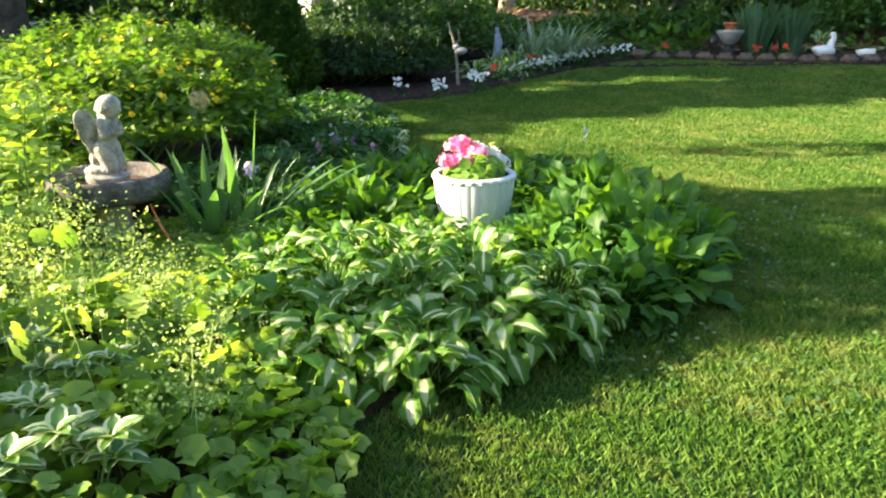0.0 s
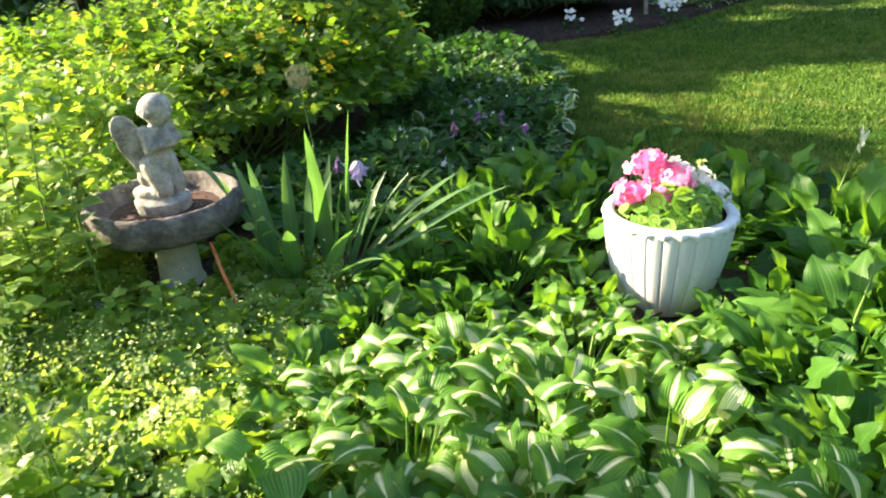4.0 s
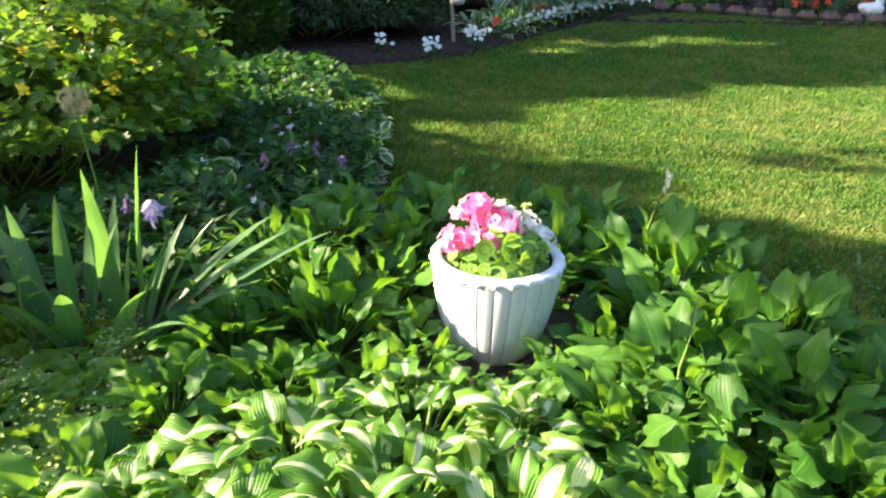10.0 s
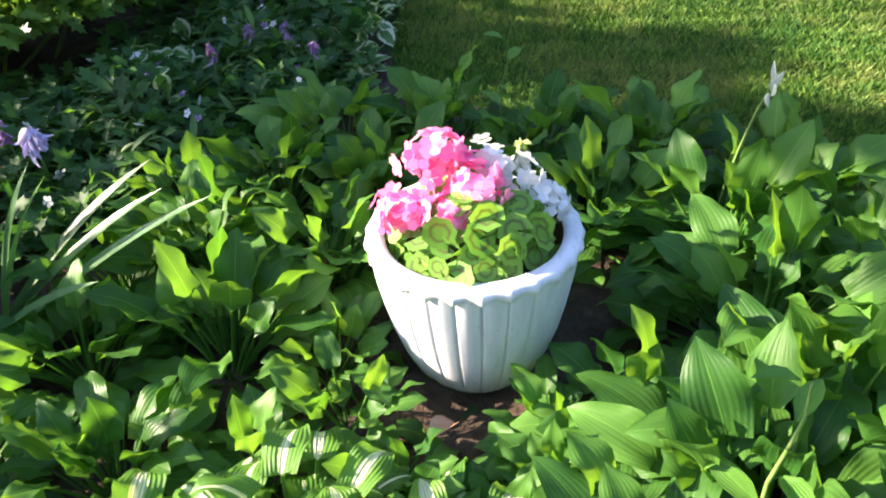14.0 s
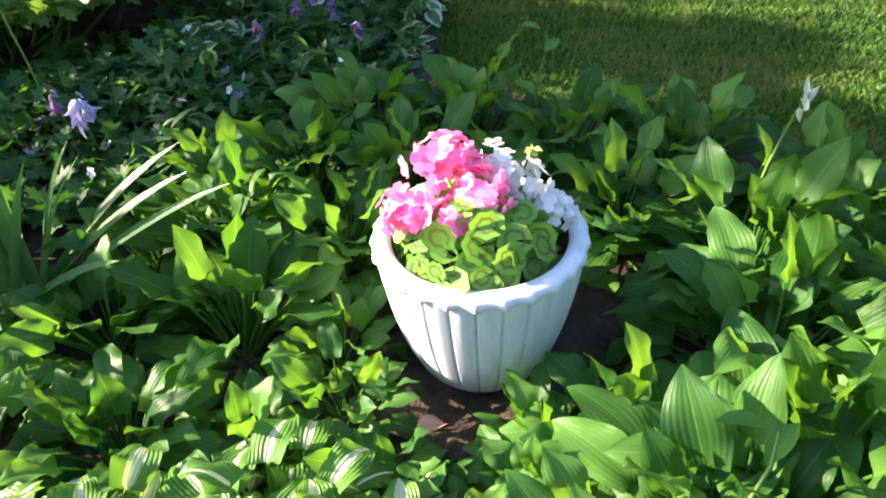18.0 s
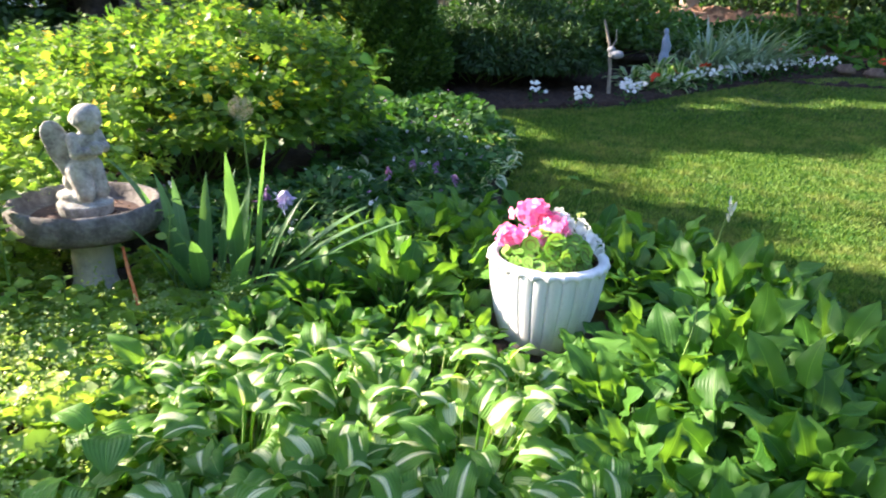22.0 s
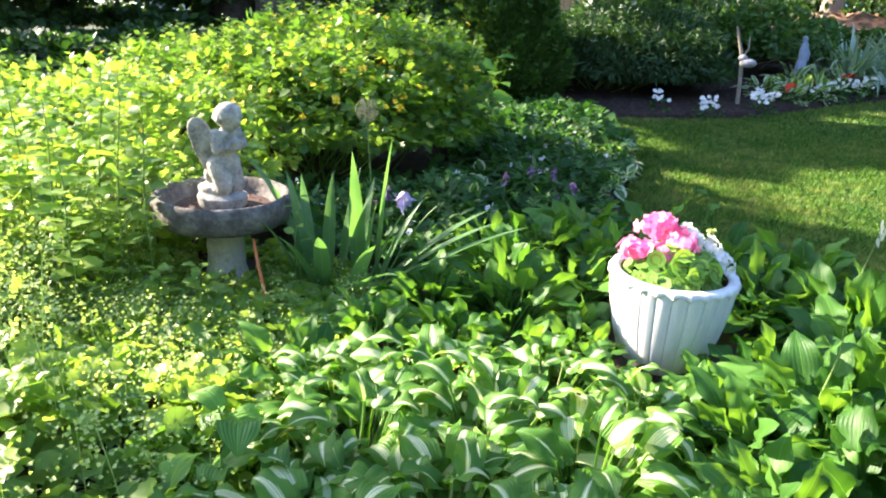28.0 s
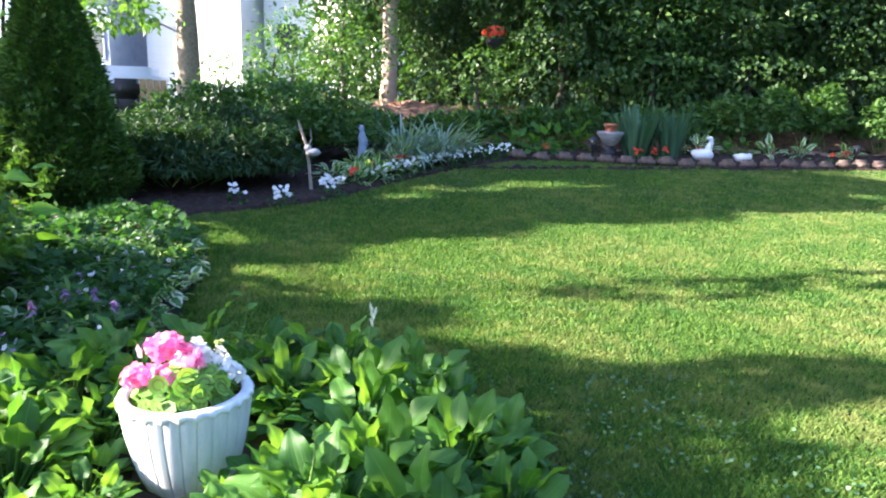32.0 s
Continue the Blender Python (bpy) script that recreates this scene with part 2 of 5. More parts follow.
STONE = rough_mat("edging_stone", [(0.07, 0.048, 0.038), (0.15, 0.105, 0.082), (0.22, 0.165, 0.13)], 10, 0.9, 0.6, 0.01, 60)
BARK = rough_mat("dark_bark", [(0.025, 0.02, 0.016), (0.07, 0.055, 0.045), (0.13, 0.105, 0.085)], 7, 0.95, 1.0, 0.03, 30)
BARK_PALE = rough_mat("pale_bark", [(0.3, 0.22, 0.17), (0.45, 0.35, 0.28), (0.56, 0.46, 0.38)], 6, 0.9, 0.8, 0.02, 30)
TWIG = rough_mat("pale_twig", [(0.16, 0.13, 0.1), (0.28, 0.24, 0.19), (0.38, 0.33, 0.27)], 20, 0.9, 0.5, 0.005)
STEM = rough_mat("green_stem", [(0.08, 0.16, 0.03), (0.13, 0.22, 0.05), (0.17, 0.26, 0.07)], 20, 0.6, 0.2, 0.002)
RUST = rough_mat("orange_cane", [(0.45, 0.1, 0.03), (0.62, 0.18, 0.06), (0.66, 0.27, 0.12)], 30, 0.7, 0.3, 0.003)
TERRACOTTA = rough_mat("terracotta", [(0.3, 0.09, 0.04), (0.42, 0.15, 0.08), (0.5, 0.22, 0.13)], 12, 0.85, 0.3, 0.004)
GREY_URN = rough_mat("grey_urn", [(0.18, 0.18, 0.18), (0.3, 0.3, 0.31), (0.4, 0.4, 0.4)], 12, 0.7, 0.3, 0.004)
BLACK = rough_mat("black_metal", [(0.012, 0.012, 0.013), (0.025, 0.025, 0.027), (0.04, 0.04, 0.042)], 12, 0.5, 0.2, 0.002)
WHITE_ORN = rough_mat("white_ornament", [(0.6, 0.6, 0.6), (0.75, 0.75, 0.76), (0.82, 0.82, 0.82)], 12, 0.6, 0.2, 0.002)
BLUE_ORN = rough_mat("pale_blue_ornament", [(0.16, 0.2, 0.28), (0.22, 0.27, 0.36), (0.3, 0.35, 0.44)], 12, 0.6, 0.2, 0.002)
SIDING = rough_mat("white_siding", [(0.68, 0.66, 0.63), (0.78, 0.76, 0.73), (0.82, 0.8, 0.78)], 2, 0.7, 0.15, 0.004)
GREY_SIDING = rough_mat("grey_blue_siding", [(0.2, 0.24, 0.33), (0.28, 0.33, 0.43), (0.33, 0.38, 0.48)], 2, 0.7, 0.15, 0.004)
BRICK_PINK = rough_mat("pinkish_brick", [(0.45, 0.25, 0.2), (0.6, 0.38, 0.32), (0.66, 0.46, 0.4)], 5, 0.85, 0.3, 0.01)
ROOF = rough_mat("roof_shingle", [(0.1, 0.09, 0.09), (0.17, 0.16, 0.16), (0.23, 0.22, 0.21)], 6, 0.9, 0.5, 0.01)
BOARD = rough_mat("tan_fence_board", [(0.25, 0.17, 0.09), (0.36, 0.26, 0.15), (0.44, 0.33, 0.2)], 9, 0.8, 0.3, 0.004)
GREY_BOARD = rough_mat("grey_fence_board", [(0.3, 0.26, 0.24), (0.42, 0.38, 0.35), (0.5, 0.46, 0.43)], 9, 0.8, 0.3, 0.004)
LINER = rough_mat("brown_liner", [(0.03, 0.016, 0.012), (0.07, 0.04, 0.03), (0.1, 0.06, 0.045)], 20, 0.8, 0.4, 0.004)
DEAD = rough_mat("dead_leaf", [(0.2, 0.1, 0.05), (0.34, 0.2, 0.12), (0.42, 0.28, 0.18)], 20, 0.8, 0.4, 0.004)


def pot_mat():
    """White plastic, a little chalky, with grime in streaks and old paint lost at the rim."""
    k = Mat("white_pot")
    v = k.coords()
    stretch = k.n("Mapping")
    stretch.inputs["Scale"].default_value = (9, 9, 1.2)
    k.link(v, stretch.inputs["Vector"])
    streak = k.noise(4.0, 5.0, 0.6, stretch.outputs[0])
    fine = k.noise(70.0, 4.0, 0.6, v)
    c = k.ramp(streak, [(0.3, (0.55, 0.58, 0.59)), (0.55, (0.68, 0.7, 0.71)), (0.8, (0.75, 0.76, 0.76))])
    c = k.mix(k.math("MULTIPLY", k.math("GREATER_THAN", fine, 0.66), 0.35), c, (0.3, 0.27, 0.24))
    return k.done(c, 0.5, k.bump(fine, 0.15, 0.002), spec=0.4)


POT = pot_mat()


def glass_mat():
    k = Mat("window_glass")
    return k.done((0.03, 0.035, 0.045), 0.08, spec=0.7)


GLASS = glass_mat()


# ---- mesh helpers ----
def g(x, y):
    """Height of the ground: level by the bed, rising gently to the far border, with a bank behind it."""
    x, y = np.asarray(x, float), np.asarray(y, float)
    u = np.maximum(0, y - 3.6)
    z = np.where(u < 9.2, 0.0062 * u * u, 0.0062 * 9.2**2 + (u - 9.2) * 0.03)
    s = np.clip((y - 13.0) / 3.5, 0, 1)
    e = np.clip((x + 1.0) / 2.5, 0, 1)
    return z + 0.6 * s * s * (3 - 2 * s) * e * e * (3 - 2 * e)


def gz(x, y):
    return float(g(x, y))


def np_mesh(name, V, F, uv=None, smooth=True):
    V, F = np.asarray(V, np.float32).reshape(-1, 3), np.asarray(F, np.int32)
    me = bpy.data.meshes.new(name)
    me.vertices.add(len(V))
    me.vertices.foreach_set("co", V.ravel())
    me.loops.add(F.size)
    me.loops.foreach_set("vertex_index", F.ravel())
    me.polygons.add(len(F))
    me.polygons.foreach_set("loop_start", np.arange(len(F), dtype=np.int32) * F.shape[1])
    if smooth:
        me.polygons.foreach_set("use_smooth", np.ones(len(F), bool))
    if uv is not None:
        me.uv_layers.new(name="UVMap").data.foreach_set("uv", np.asarray(uv, np.float32)[F.ravel()].ravel())
    me.update(calc_edges=True)
    return me


def put(name, me, mat, parent=None, label="", kind=""):
    """Links a mesh as one object, under a thing where one is given."""
    if mat is not None and not me.materials:
        me.materials.append(mat)
    ob = new(name, me)
    if parent is not None:
        ob.parent = parent
    return tagged(ob, label=label, kind=kind)


def part(name, bm, mat, parent=None, label="", smooth=True):
    """Links a bmesh as ONE mesh object."""
    me = bpy.data.meshes.new(name)
    if smooth:
        for f in bm.faces:
            f.smooth = True
    bm.to_mesh(me)
    bm.free()
    return put(name, me, mat, parent, label)


def thing(name, label, category, at=(0, 0, 0), rz=0.0, group=""):
    ob = new(name)
    ob.empty_display_size = 0.1
    ob.location = at
    ob.rotation_euler = (0, 0, rz)
    return tagged(ob, label=label, category=category, group=group)


RNG = np.random.default_rng(7)


def unit(a):
    return a / np.maximum(np.linalg.norm(a, axis=-1, keepdims=True), 1e-9)


def frames_of(along, up):
    """Turns whose y goes along, and whose z is as near to up as can be."""
    y = unit(np.asarray(along, float))
    x = unit(np.cross(y, np.asarray(up, float) + 1e-4))
    return np.stack([x, y, np.cross(x, y)], -1)


def scatter(tmpl, places, turns, sizes):
    """Many copies of one small form, as arrays for a single mesh."""
    V, F, uv = tmpl
    n, v = len(places), len(V)
    sizes = np.asarray(sizes, float)
    sizes = sizes[:, None, None] if sizes.ndim == 1 else sizes[:, None, :]
    W = np.einsum("nij,nvj->nvi", turns, V[None] * sizes) + np.asarray(places)[:, None, :]
    FF = F[None] + (np.arange(n) * v)[:, None, None]
    return W.reshape(-1, 3), FF.reshape(-1, F.shape[1]), np.tile(uv, (n, 1))


def joined(*sets):
    V, F, U, k = [], [], [], 0
    for v, f, u in sets:
        V.append(v), F.append(f + k), U.append(u)
        k += len(v)
    return np.concatenate(V), np.concatenate(F), np.concatenate(U)


def small_leaf(w=0.3, fold=0.12, droop=0.12):
    """A folded pointed leaf of four triangles pairs, along y, one long."""
    V = np.array([(0, 0, 0), (-w, 0.45, fold), (0, 0.5, 0.0), (w, 0.45, fold), (0, 1, -droop)], float)
    F = np.array([(0, 2, 1), (0, 3, 2), (1, 2, 4), (2, 3, 4)])
    uv = np.array([(0.5, 0), (0, 0.45), (0.5, 0.5), (1, 0.45), (0.5, 1)], float)
    return V, F, uv


def long_leaf(w=0.28, fold=0.1, droop=0.25, rows=5):
    """A leaf with a rounded side and a bend, along y, one long."""
    V, uv, F = [], [], []
    for i in range(rows):
        s = i / (rows - 1)
        h = w * math.sin(math.pi * min(1, s * 0.92 + 0.08)) ** 0.8 if 0 < i < rows - 1 else w * (0.15 if i == 0 else 0.02)
        z = -droop * s * s
        for c in (-1, 0, 1):
            V.append((c * h, s, z + abs(c) * fold * h / w))
            uv.append((0.5 + c * 0.5, s))
    for i in range(rows - 1):
        for c in range(2):
            a = i * 3 + c
            F += [(a, a + 1, a + 4), (a, a + 4, a + 3)]
    return np.array(V, float), np.array(F), np.array(uv, float)


def round_leaf(points=9, scallop=0.1, cup=0.15):
    """A round scalloped leaf, as a fan, its stalk end at the origin."""
    V, uv = [(0, 0.1, 0)], [(0.5, 0.5)]
    m = points * 2
    for i in range(m + 1):
        a = math.radians(200) * (i / m - 0.5) * 1.7
        r = 0.5 * (1 - (scallop if i % 2 else 0))
        V.append((r * math.sin(a), 0.1 + r * math.cos(a), cup * (0.6 + 0.4 * (i % 2))))
        uv.append((0.5 + 0.5 * math.sin(a), 0.5 + 0.5 * math.cos(a)))
    F = [(0, i + 2, i + 1) for i in range(m)]
    return np.array(V, float), np.array(F), np.array(uv, float)


def lobed_leaf():
    """A leaf cut into three to five lobes."""
    prof = [(0.0, 0.12), (0.25, 0.34), (0.14, 0.42), (0.5, 0.55), (0.22, 0.62), (0.3, 0.85), (0.12, 0.84), (0.0, 1.05)]
    ring = prof + [(-x, y) for x, y in prof[-2:0:-1]]
    V = [(0, 0.45, -0.04)] + [(x, y, 0.1 * abs(x) - 0.12 * y * y) for x, y in ring]
    uv = [(0.5, 0.45)] + [(0.5 + x, y) for x, y in ring]
    n = len(ring)
    return np.array(V, float), np.array([(0, 1 + i, 1 + (i + 1) % n) for i in range(n)]), np.array(uv, float)


def star_flower(petals=5, cup=0.2, wide=0.45):
    """A flat flower of separate petals, of radius one."""
    V, F, uv = [], [], []
    for i in range(petals):
        a = 2 * math.pi * i / petals
        k = len(V)
        for r, o, z in ((0.05, 0, 0), (0.6, -wide, cup * 0.6), (0.6, wide, cup * 0.6), (1.0, -wide * 0.55, cup), (1.0, wide * 0.55, cup)):
            V.append((r * math.cos(a) - o * math.sin(a), r * math.sin(a) + o * math.cos(a), z + 0.02 * i))
            uv.append((0.5, r))
        F += [(k, k + 2, k + 1), (k + 1, k + 2, k + 4), (k + 1, k + 4, k + 3)]
    return np.array(V, float), np.array(F), np.array(uv, float)


def ball_dirs(n, flat=0.0):
    d = unit(RNG.normal(size=(n, 3)))
    if flat:
        d[:, 2] = np.abs(d[:, 2]) * (1 - flat) + flat * d[:, 2]
    return d


def foliage(places, out, tmpl, size, spread=0.7, lift=0.2):
    """Leaves at places that face outwards, with some disorder."""
    n = len(places)
    along = unit(out + RNG.normal(size=(n, 3)) * spread)
    up = unit(np.tile((0.0, 0.0, 1.0), (n, 1)) * (1 + lift) + out * 0.5 + RNG.normal(size=(n, 3)) * 0.45)
    return scatter(tmpl, places, frames_of(along, up), size * RNG.uniform(0.65, 1.25, n))


def tube(path, radii, sides=6):
    """A round stem along a path, as arrays."""
    P = np.asarray(path, float)
    d = unit(np.gradient(P, axis=0))
    a = unit(np.cross(d, (0.31, 0.95, 0.11)))
    b = np.cross(d, a)
    ang = np.arange(sides) * 2 * math.pi / sides
    R = np.asarray(radii, float)
    R = np.full(len(P), R) if R.ndim == 0 else R
    V = P[:, None] + R[:, None, None] * (np.cos(ang)[None, :, None] * a[:, None] + np.sin(ang)[None, :, None] * b[:, None])
    i, j = np.meshgrid(np.arange(len(P) - 1), np.arange(sides), indexing="ij")
    k = (j + 1) % sides
    A, B, C, D = i * sides + j, i * sides + k, (i + 1) * sides + k, (i + 1) * sides + j
    F = np.concatenate([np.stack([A, B, C], -1).reshape(-1, 3), np.stack([A, C, D], -1).reshape(-1, 3)])
    uv = np.stack([np.tile(ang / 6.283, len(P)), np.repeat(np.linspace(0, 1, len(P)), sides)], -1)
    return V.reshape(-1, 3), F, uv


def lathe(profile, sides=32, wobble=0.0, name="turned"):
    """A turned form from (radius, height) pairs, closed where the radius is nought."""
    pr = np.array(profile, float)
    ang = np.arange(sides) * 2 * math.pi / sides
    k = 1 + wobble * RNG.normal(size=(len(pr), sides))
    V = np.stack([pr[:, :1] * np.cos(ang) * k, pr[:, :1] * np.sin(ang) * k, np.repeat(pr[:, 1:], sides, 1)], -1)
    i, j = np.meshgrid(np.arange(len(pr) - 1), np.arange(sides), indexing="ij")
    q = (j + 1) % sides
    F = np.stack([i * sides + j, i * sides + q, (i + 1) * sides + q, (i + 1) * sides + j], -1).reshape(-1, 4)
    return np_mesh(name, V.reshape(-1, 3), F)


def box(bm, centre, size, rz=0.0, bevel=0.0):
    m = Matrix.Translation(centre) @ Matrix.Rotation(rz, 4, "Z") @ Matrix.Diagonal((*size, 1))
    made = bmesh.ops.create_cube(bm, size=1.0, matrix=m)
    if bevel:
        edges = list({e for v in made["verts"] for e in v.link_edges})
        bmesh.ops.bevel(bm, geom=edges, offset=bevel, segments=2, affect="EDGES")
    return bm


def inside(x, y, poly):
    """Which points lie in a polygon."""
    hit = np.zeros(np.shape(x), bool)
    for (x0, y0), (x1, y1) in zip(poly, poly[1:] + poly[:1]):
        c = ((y0 > y) != (y1 > y)) & (x < (x1 - x0) * (y - y0) / (y1 - y0 + 1e-12) + x0)
        hit ^= c
    return hit


# ---- ground, beds, lawn ----
BED = [(-9, -3), (-1.3, -1.2), (-0.85, 0.3), (-0.45, 1.0), (-0.32, 1.5), (-0.08, 2.0), (0.5, 2.3), (1.0, 2.75), (1.32, 3.4), (1.22, 4.0), (0.95, 4.5), (0.4, 4.75),
       (-0.2, 4.95), (-0.34, 5.5), (-0.36, 6.2), (-0.42, 6.9), (-0.75, 7.7), (-1.05, 8.45), (-0.44, 8.64), (0.31, 9.04), (0.82, 9.77), (1.8, 10.98), (3.13, 12.2),
       (4.2, 12.3), (5.5, 11.98), (6.5, 11.9), (8.0, 11.92), (9.7, 11.96), (14, 11.9), (14, 19), (-9, 19)]


def soft_poly(poly, turns=2):
    for _ in range(turns):
        nxt = []
        for (x0, y0), (x1, y1) in zip(poly, poly[1:] + poly[:1]):
            nxt += [(0.75 * x0 + 0.25 * x1, 0.75 * y0 + 0.25 * y1), (0.25 * x0 + 0.75 * x1, 0.25 * y0 + 0.75 * y1)]
        poly = nxt
    return poly


BED = soft_poly(BED, 2)


def ground_sheet():
    xs = np.concatenate([np.linspace(-400, -16, 14), np.linspace(-14, 16, 121), np.linspace(18, 400, 14)])
    ys = np.concatenate([np.linspace(-400, -6, 14), np.linspace(-5, 24, 117), np.linspace(27, 600, 16)])
    X, Y = np.meshgrid(xs, ys)
    Z = g(X, np.minimum(Y, 60)) - 0.012 + 0.01 * np.sin(X * 2.1 + 0.7) * np.sin(Y * 1.7)
    n, m = len(xs), len(ys)
    i, j = np.meshgrid(np.arange(m - 1), np.arange(n - 1), indexing="ij")
    F = np.stack([i * n + j, i * n + j + 1, (i + 1) * n + j + 1, (i + 1) * n + j], -1).reshape(-1, 4)
    me = np_mesh("ground", np.stack([X, Y, Z], -1).reshape(-1, 3), F)
    return tagged(put("ground", me, TURF), "short green lawn turf rising gently to the far border", "lawn", kind="structure")


ground_sheet()


def bed_sheet(name, poly, mat, lift, label, rough=0.02, step=0.12):
    """A bed of earth, slightly heaped, cut to the outline of the lawn."""
    px, py = [p[0] for p in poly], [p[1] for p in poly]
    xs, ys = np.arange(min(px), max(px) + step, step), np.arange(min(py), max(py) + step, step)
    X, Y = np.meshgrid(xs, ys)
    inn = inside(X, Y, poly)
    Z = g(X, Y) + np.where(inn, lift, -0.1) + RNG.normal(size=X.shape) * rough * inn
    n, m = len(xs), len(ys)
    i, j = np.meshgrid(np.arange(m - 1), np.arange(n - 1), indexing="ij")
    keep = inn[:-1, :-1] | inn[1:, :-1] | inn[:-1, 1:] | inn[1:, 1:]
    F = np.stack([i * n + j, i * n + j + 1, (i + 1) * n + j + 1, (i + 1) * n + j], -1)[keep]
    me = np_mesh(name, np.stack([X, Y, Z], -1).reshape(-1, 3), F)
    return tagged(put(name, me, mat), label, "flower bed", kind="structure")


NEAR_BED = [p for p in BED if p[1] < 8.0 and p[0] < 3] 
NEAR_BED = [(-8, -2.5)] + [p for p in NEAR_BED if p[0] > -2] + [(-1.2, 8.3), (-8, 8.3)]
FAR_BED = [(-8, 8.32), (-1.15, 8.42)] + [p for p in BED if p[1] > 8.45 and p[0] < 13 and p[1] < 14] + [(13, 12.1), (13, 13.6), (-8, 13.6)]
bed_sheet("bed_near", NEAR_BED, SOIL, 0.02, "dark bare soil of the planted island bed")
bed_sheet("bed_far", [(x, y + 0.14 * min(1, max(0, (x - 3.0) / 0.5))) for x, y in FAR_BED], MULCH, 0.04, "dark brown mulch of the far flower border", 0.018, 0.06)
bed_sheet("bank", [(-1, 13.2), (14, 13.2), (14, 18.5), (-1, 18.5)], BANK, 0.04, "bank of dry brown leaves behind the border", 0.05, 0.2)


def lawn():
    """Blades of grass, thick close by, sparser and coarser far off."""
    sets = []
    for (x0, x1, y0, y1, count, h, w) in ((-1.0, 4.2, 0.8, 5.2, 380000, 0.036, 0.0027), (-0.8, 7.5, 5.0, 8.6, 240000, 0.044, 0.0042), (-1.2, 13.5, 8.4, 12.6, 200000, 0.042, 0.006), (4.0, 11, 0.5, 5.2, 40000, 0.042, 0.008), (-1.6, 12.0, -4.5, 1.0, 50000, 0.042, 0.009), (10.5, 13.5, 0.5, 8.6, 14000, 0.042, 0.009), (7.0, 13.0, 5.0, 8.6, 36000, 0.042, 0.008)):
        x, y = RNG.uniform(x0, x1, count), RNG.uniform(y0, y1, count)
        x, y = x + RNG.normal(size=count) * 0.25, y + RNG.normal(size=count) * 0.25
        ok = ~inside(x, y, BED)
        x, y = x[ok], y[ok]
        n = len(x)
        a = RNG.uniform(0, 6.283, n)
        lean = RNG.uniform(0.05, 0.7, n)
        d = np.stack([np.cos(a) * lean, np.sin(a) * lean, np.ones(n)], -1)
        patch = 0.75 + 0.25 * np.sin(x * 3.1 + 1) * np.sin(y * 2.3) + RNG.normal(size=n) * 0.2
        V = np.array([(-1, 0, 0), (1, 0, 0), (0.75, 0.6, 0.12), (0, 1, 0.36)], float)
        F = np.array([(0, 1, 2), (0, 2, 3)])
        uv = np.array([(0, 0), (1, 0), (0.9, 0.6), (0.5, 1)], float)
        hh = h * np.clip(patch, 0.35, 1.4)
        P = np.stack([x, y, g(x, y) - 0.008], -1)
        sets.append(scatter((V, F, uv), P, frames_of(d, np.stack([np.cos(a + 1.5), np.sin(a + 1.5), 0 * a], -1)), np.stack([np.full(n, w), hh, hh], -1)))
    V, F, uv = joined(*sets)
    return tagged(put("lawn_grass", np_mesh("lawn_grass", V, F, uv), GRASS), "mown green lawn grass, sunlit and shaded in bands", "grass", kind="stuff")


lawn()


# ---- planter with geranium ----
POT_AT = (0.165, 3.55)


def planter():
    root = thing("planter", "white fluted plastic planter with scalloped rim among hostas", "planter", (*POT_AT, 0.0))
    staves, per = 26, 20
    prof = [(0.132, 0.0), (0.15, 0.025), (0.17, 0.075), (0.187, 0.135), (0.2, 0.2), (0.209, 0.26), (0.214, 0.31), (0.217, 0.335)]
    N = staves * per
    V = []
    for r, z in prof:
        for i in range(N):
            a = 2 * math.pi * i / N
            p = (i % per) / per
            groove = 0.0065 * math.exp(-((min(p, 1 - p) / 0.035) ** 2))
            facet = 0.0012 * math.cos(2 * math.pi * (p - 0.5)) * (z / 0.335)
            V.append(((r - groove + facet) * math.cos(a), (r - groove + facet) * math.sin(a), z))
    k = len(prof)
    F = [(i * N + j, i * N + (j + 1) % N, (i + 1) * N + (j + 1) % N, (i + 1) * N + j) for i in range(k - 1) for j in range(N)]
    put("body", np_mesh("pot_body", V, F), POT, root)
    # rim: a broad lip whose outer edge runs out and down to a point at every stave joint
    V = []
    for ring in range(7):
        for i in range(N):
            a = 2 * math.pi * i / N
            p = (i % per) / per
            cusp = abs(2 * p - 1) ** 1.6
            r, z = [(0.21, 0.326), (0.2165 + 0.003 * cusp, 0.331 - 0.01 * cusp), (0.219 + 0.005 * cusp, 0.334 - 0.01 * cusp), (0.22 + 0.005 * cusp, 0.342 - 0.004 * cusp), (0.216 + 0.003 * cusp, 0.35), (0.187, 0.351), (0.181, 0.342)][ring]
            V.append((r * math.cos(a), r * math.sin(a), z))
    F = [(i * N + j, i * N + (j + 1) % N, (i + 1) * N + (j + 1) % N, (i + 1) * N + j) for i in range(6) for j in range(N)]
    put("rim", np_mesh("pot_rim", V, F), POT, root, "thick white rim with a scalloped outer edge")
    put("inner_wall", lathe([(0.182, 0.344), (0.178, 0.3), (0.172, 0.26)], 48), LINER, root, "brown inner liner")
    put("soil", lathe([(0.174, 0.276), (0.12, 0.285), (0.06, 0.288), (0.0, 0.29)], 40, 0.01), SOIL, root, "dark potting soil")
    return root


planter()


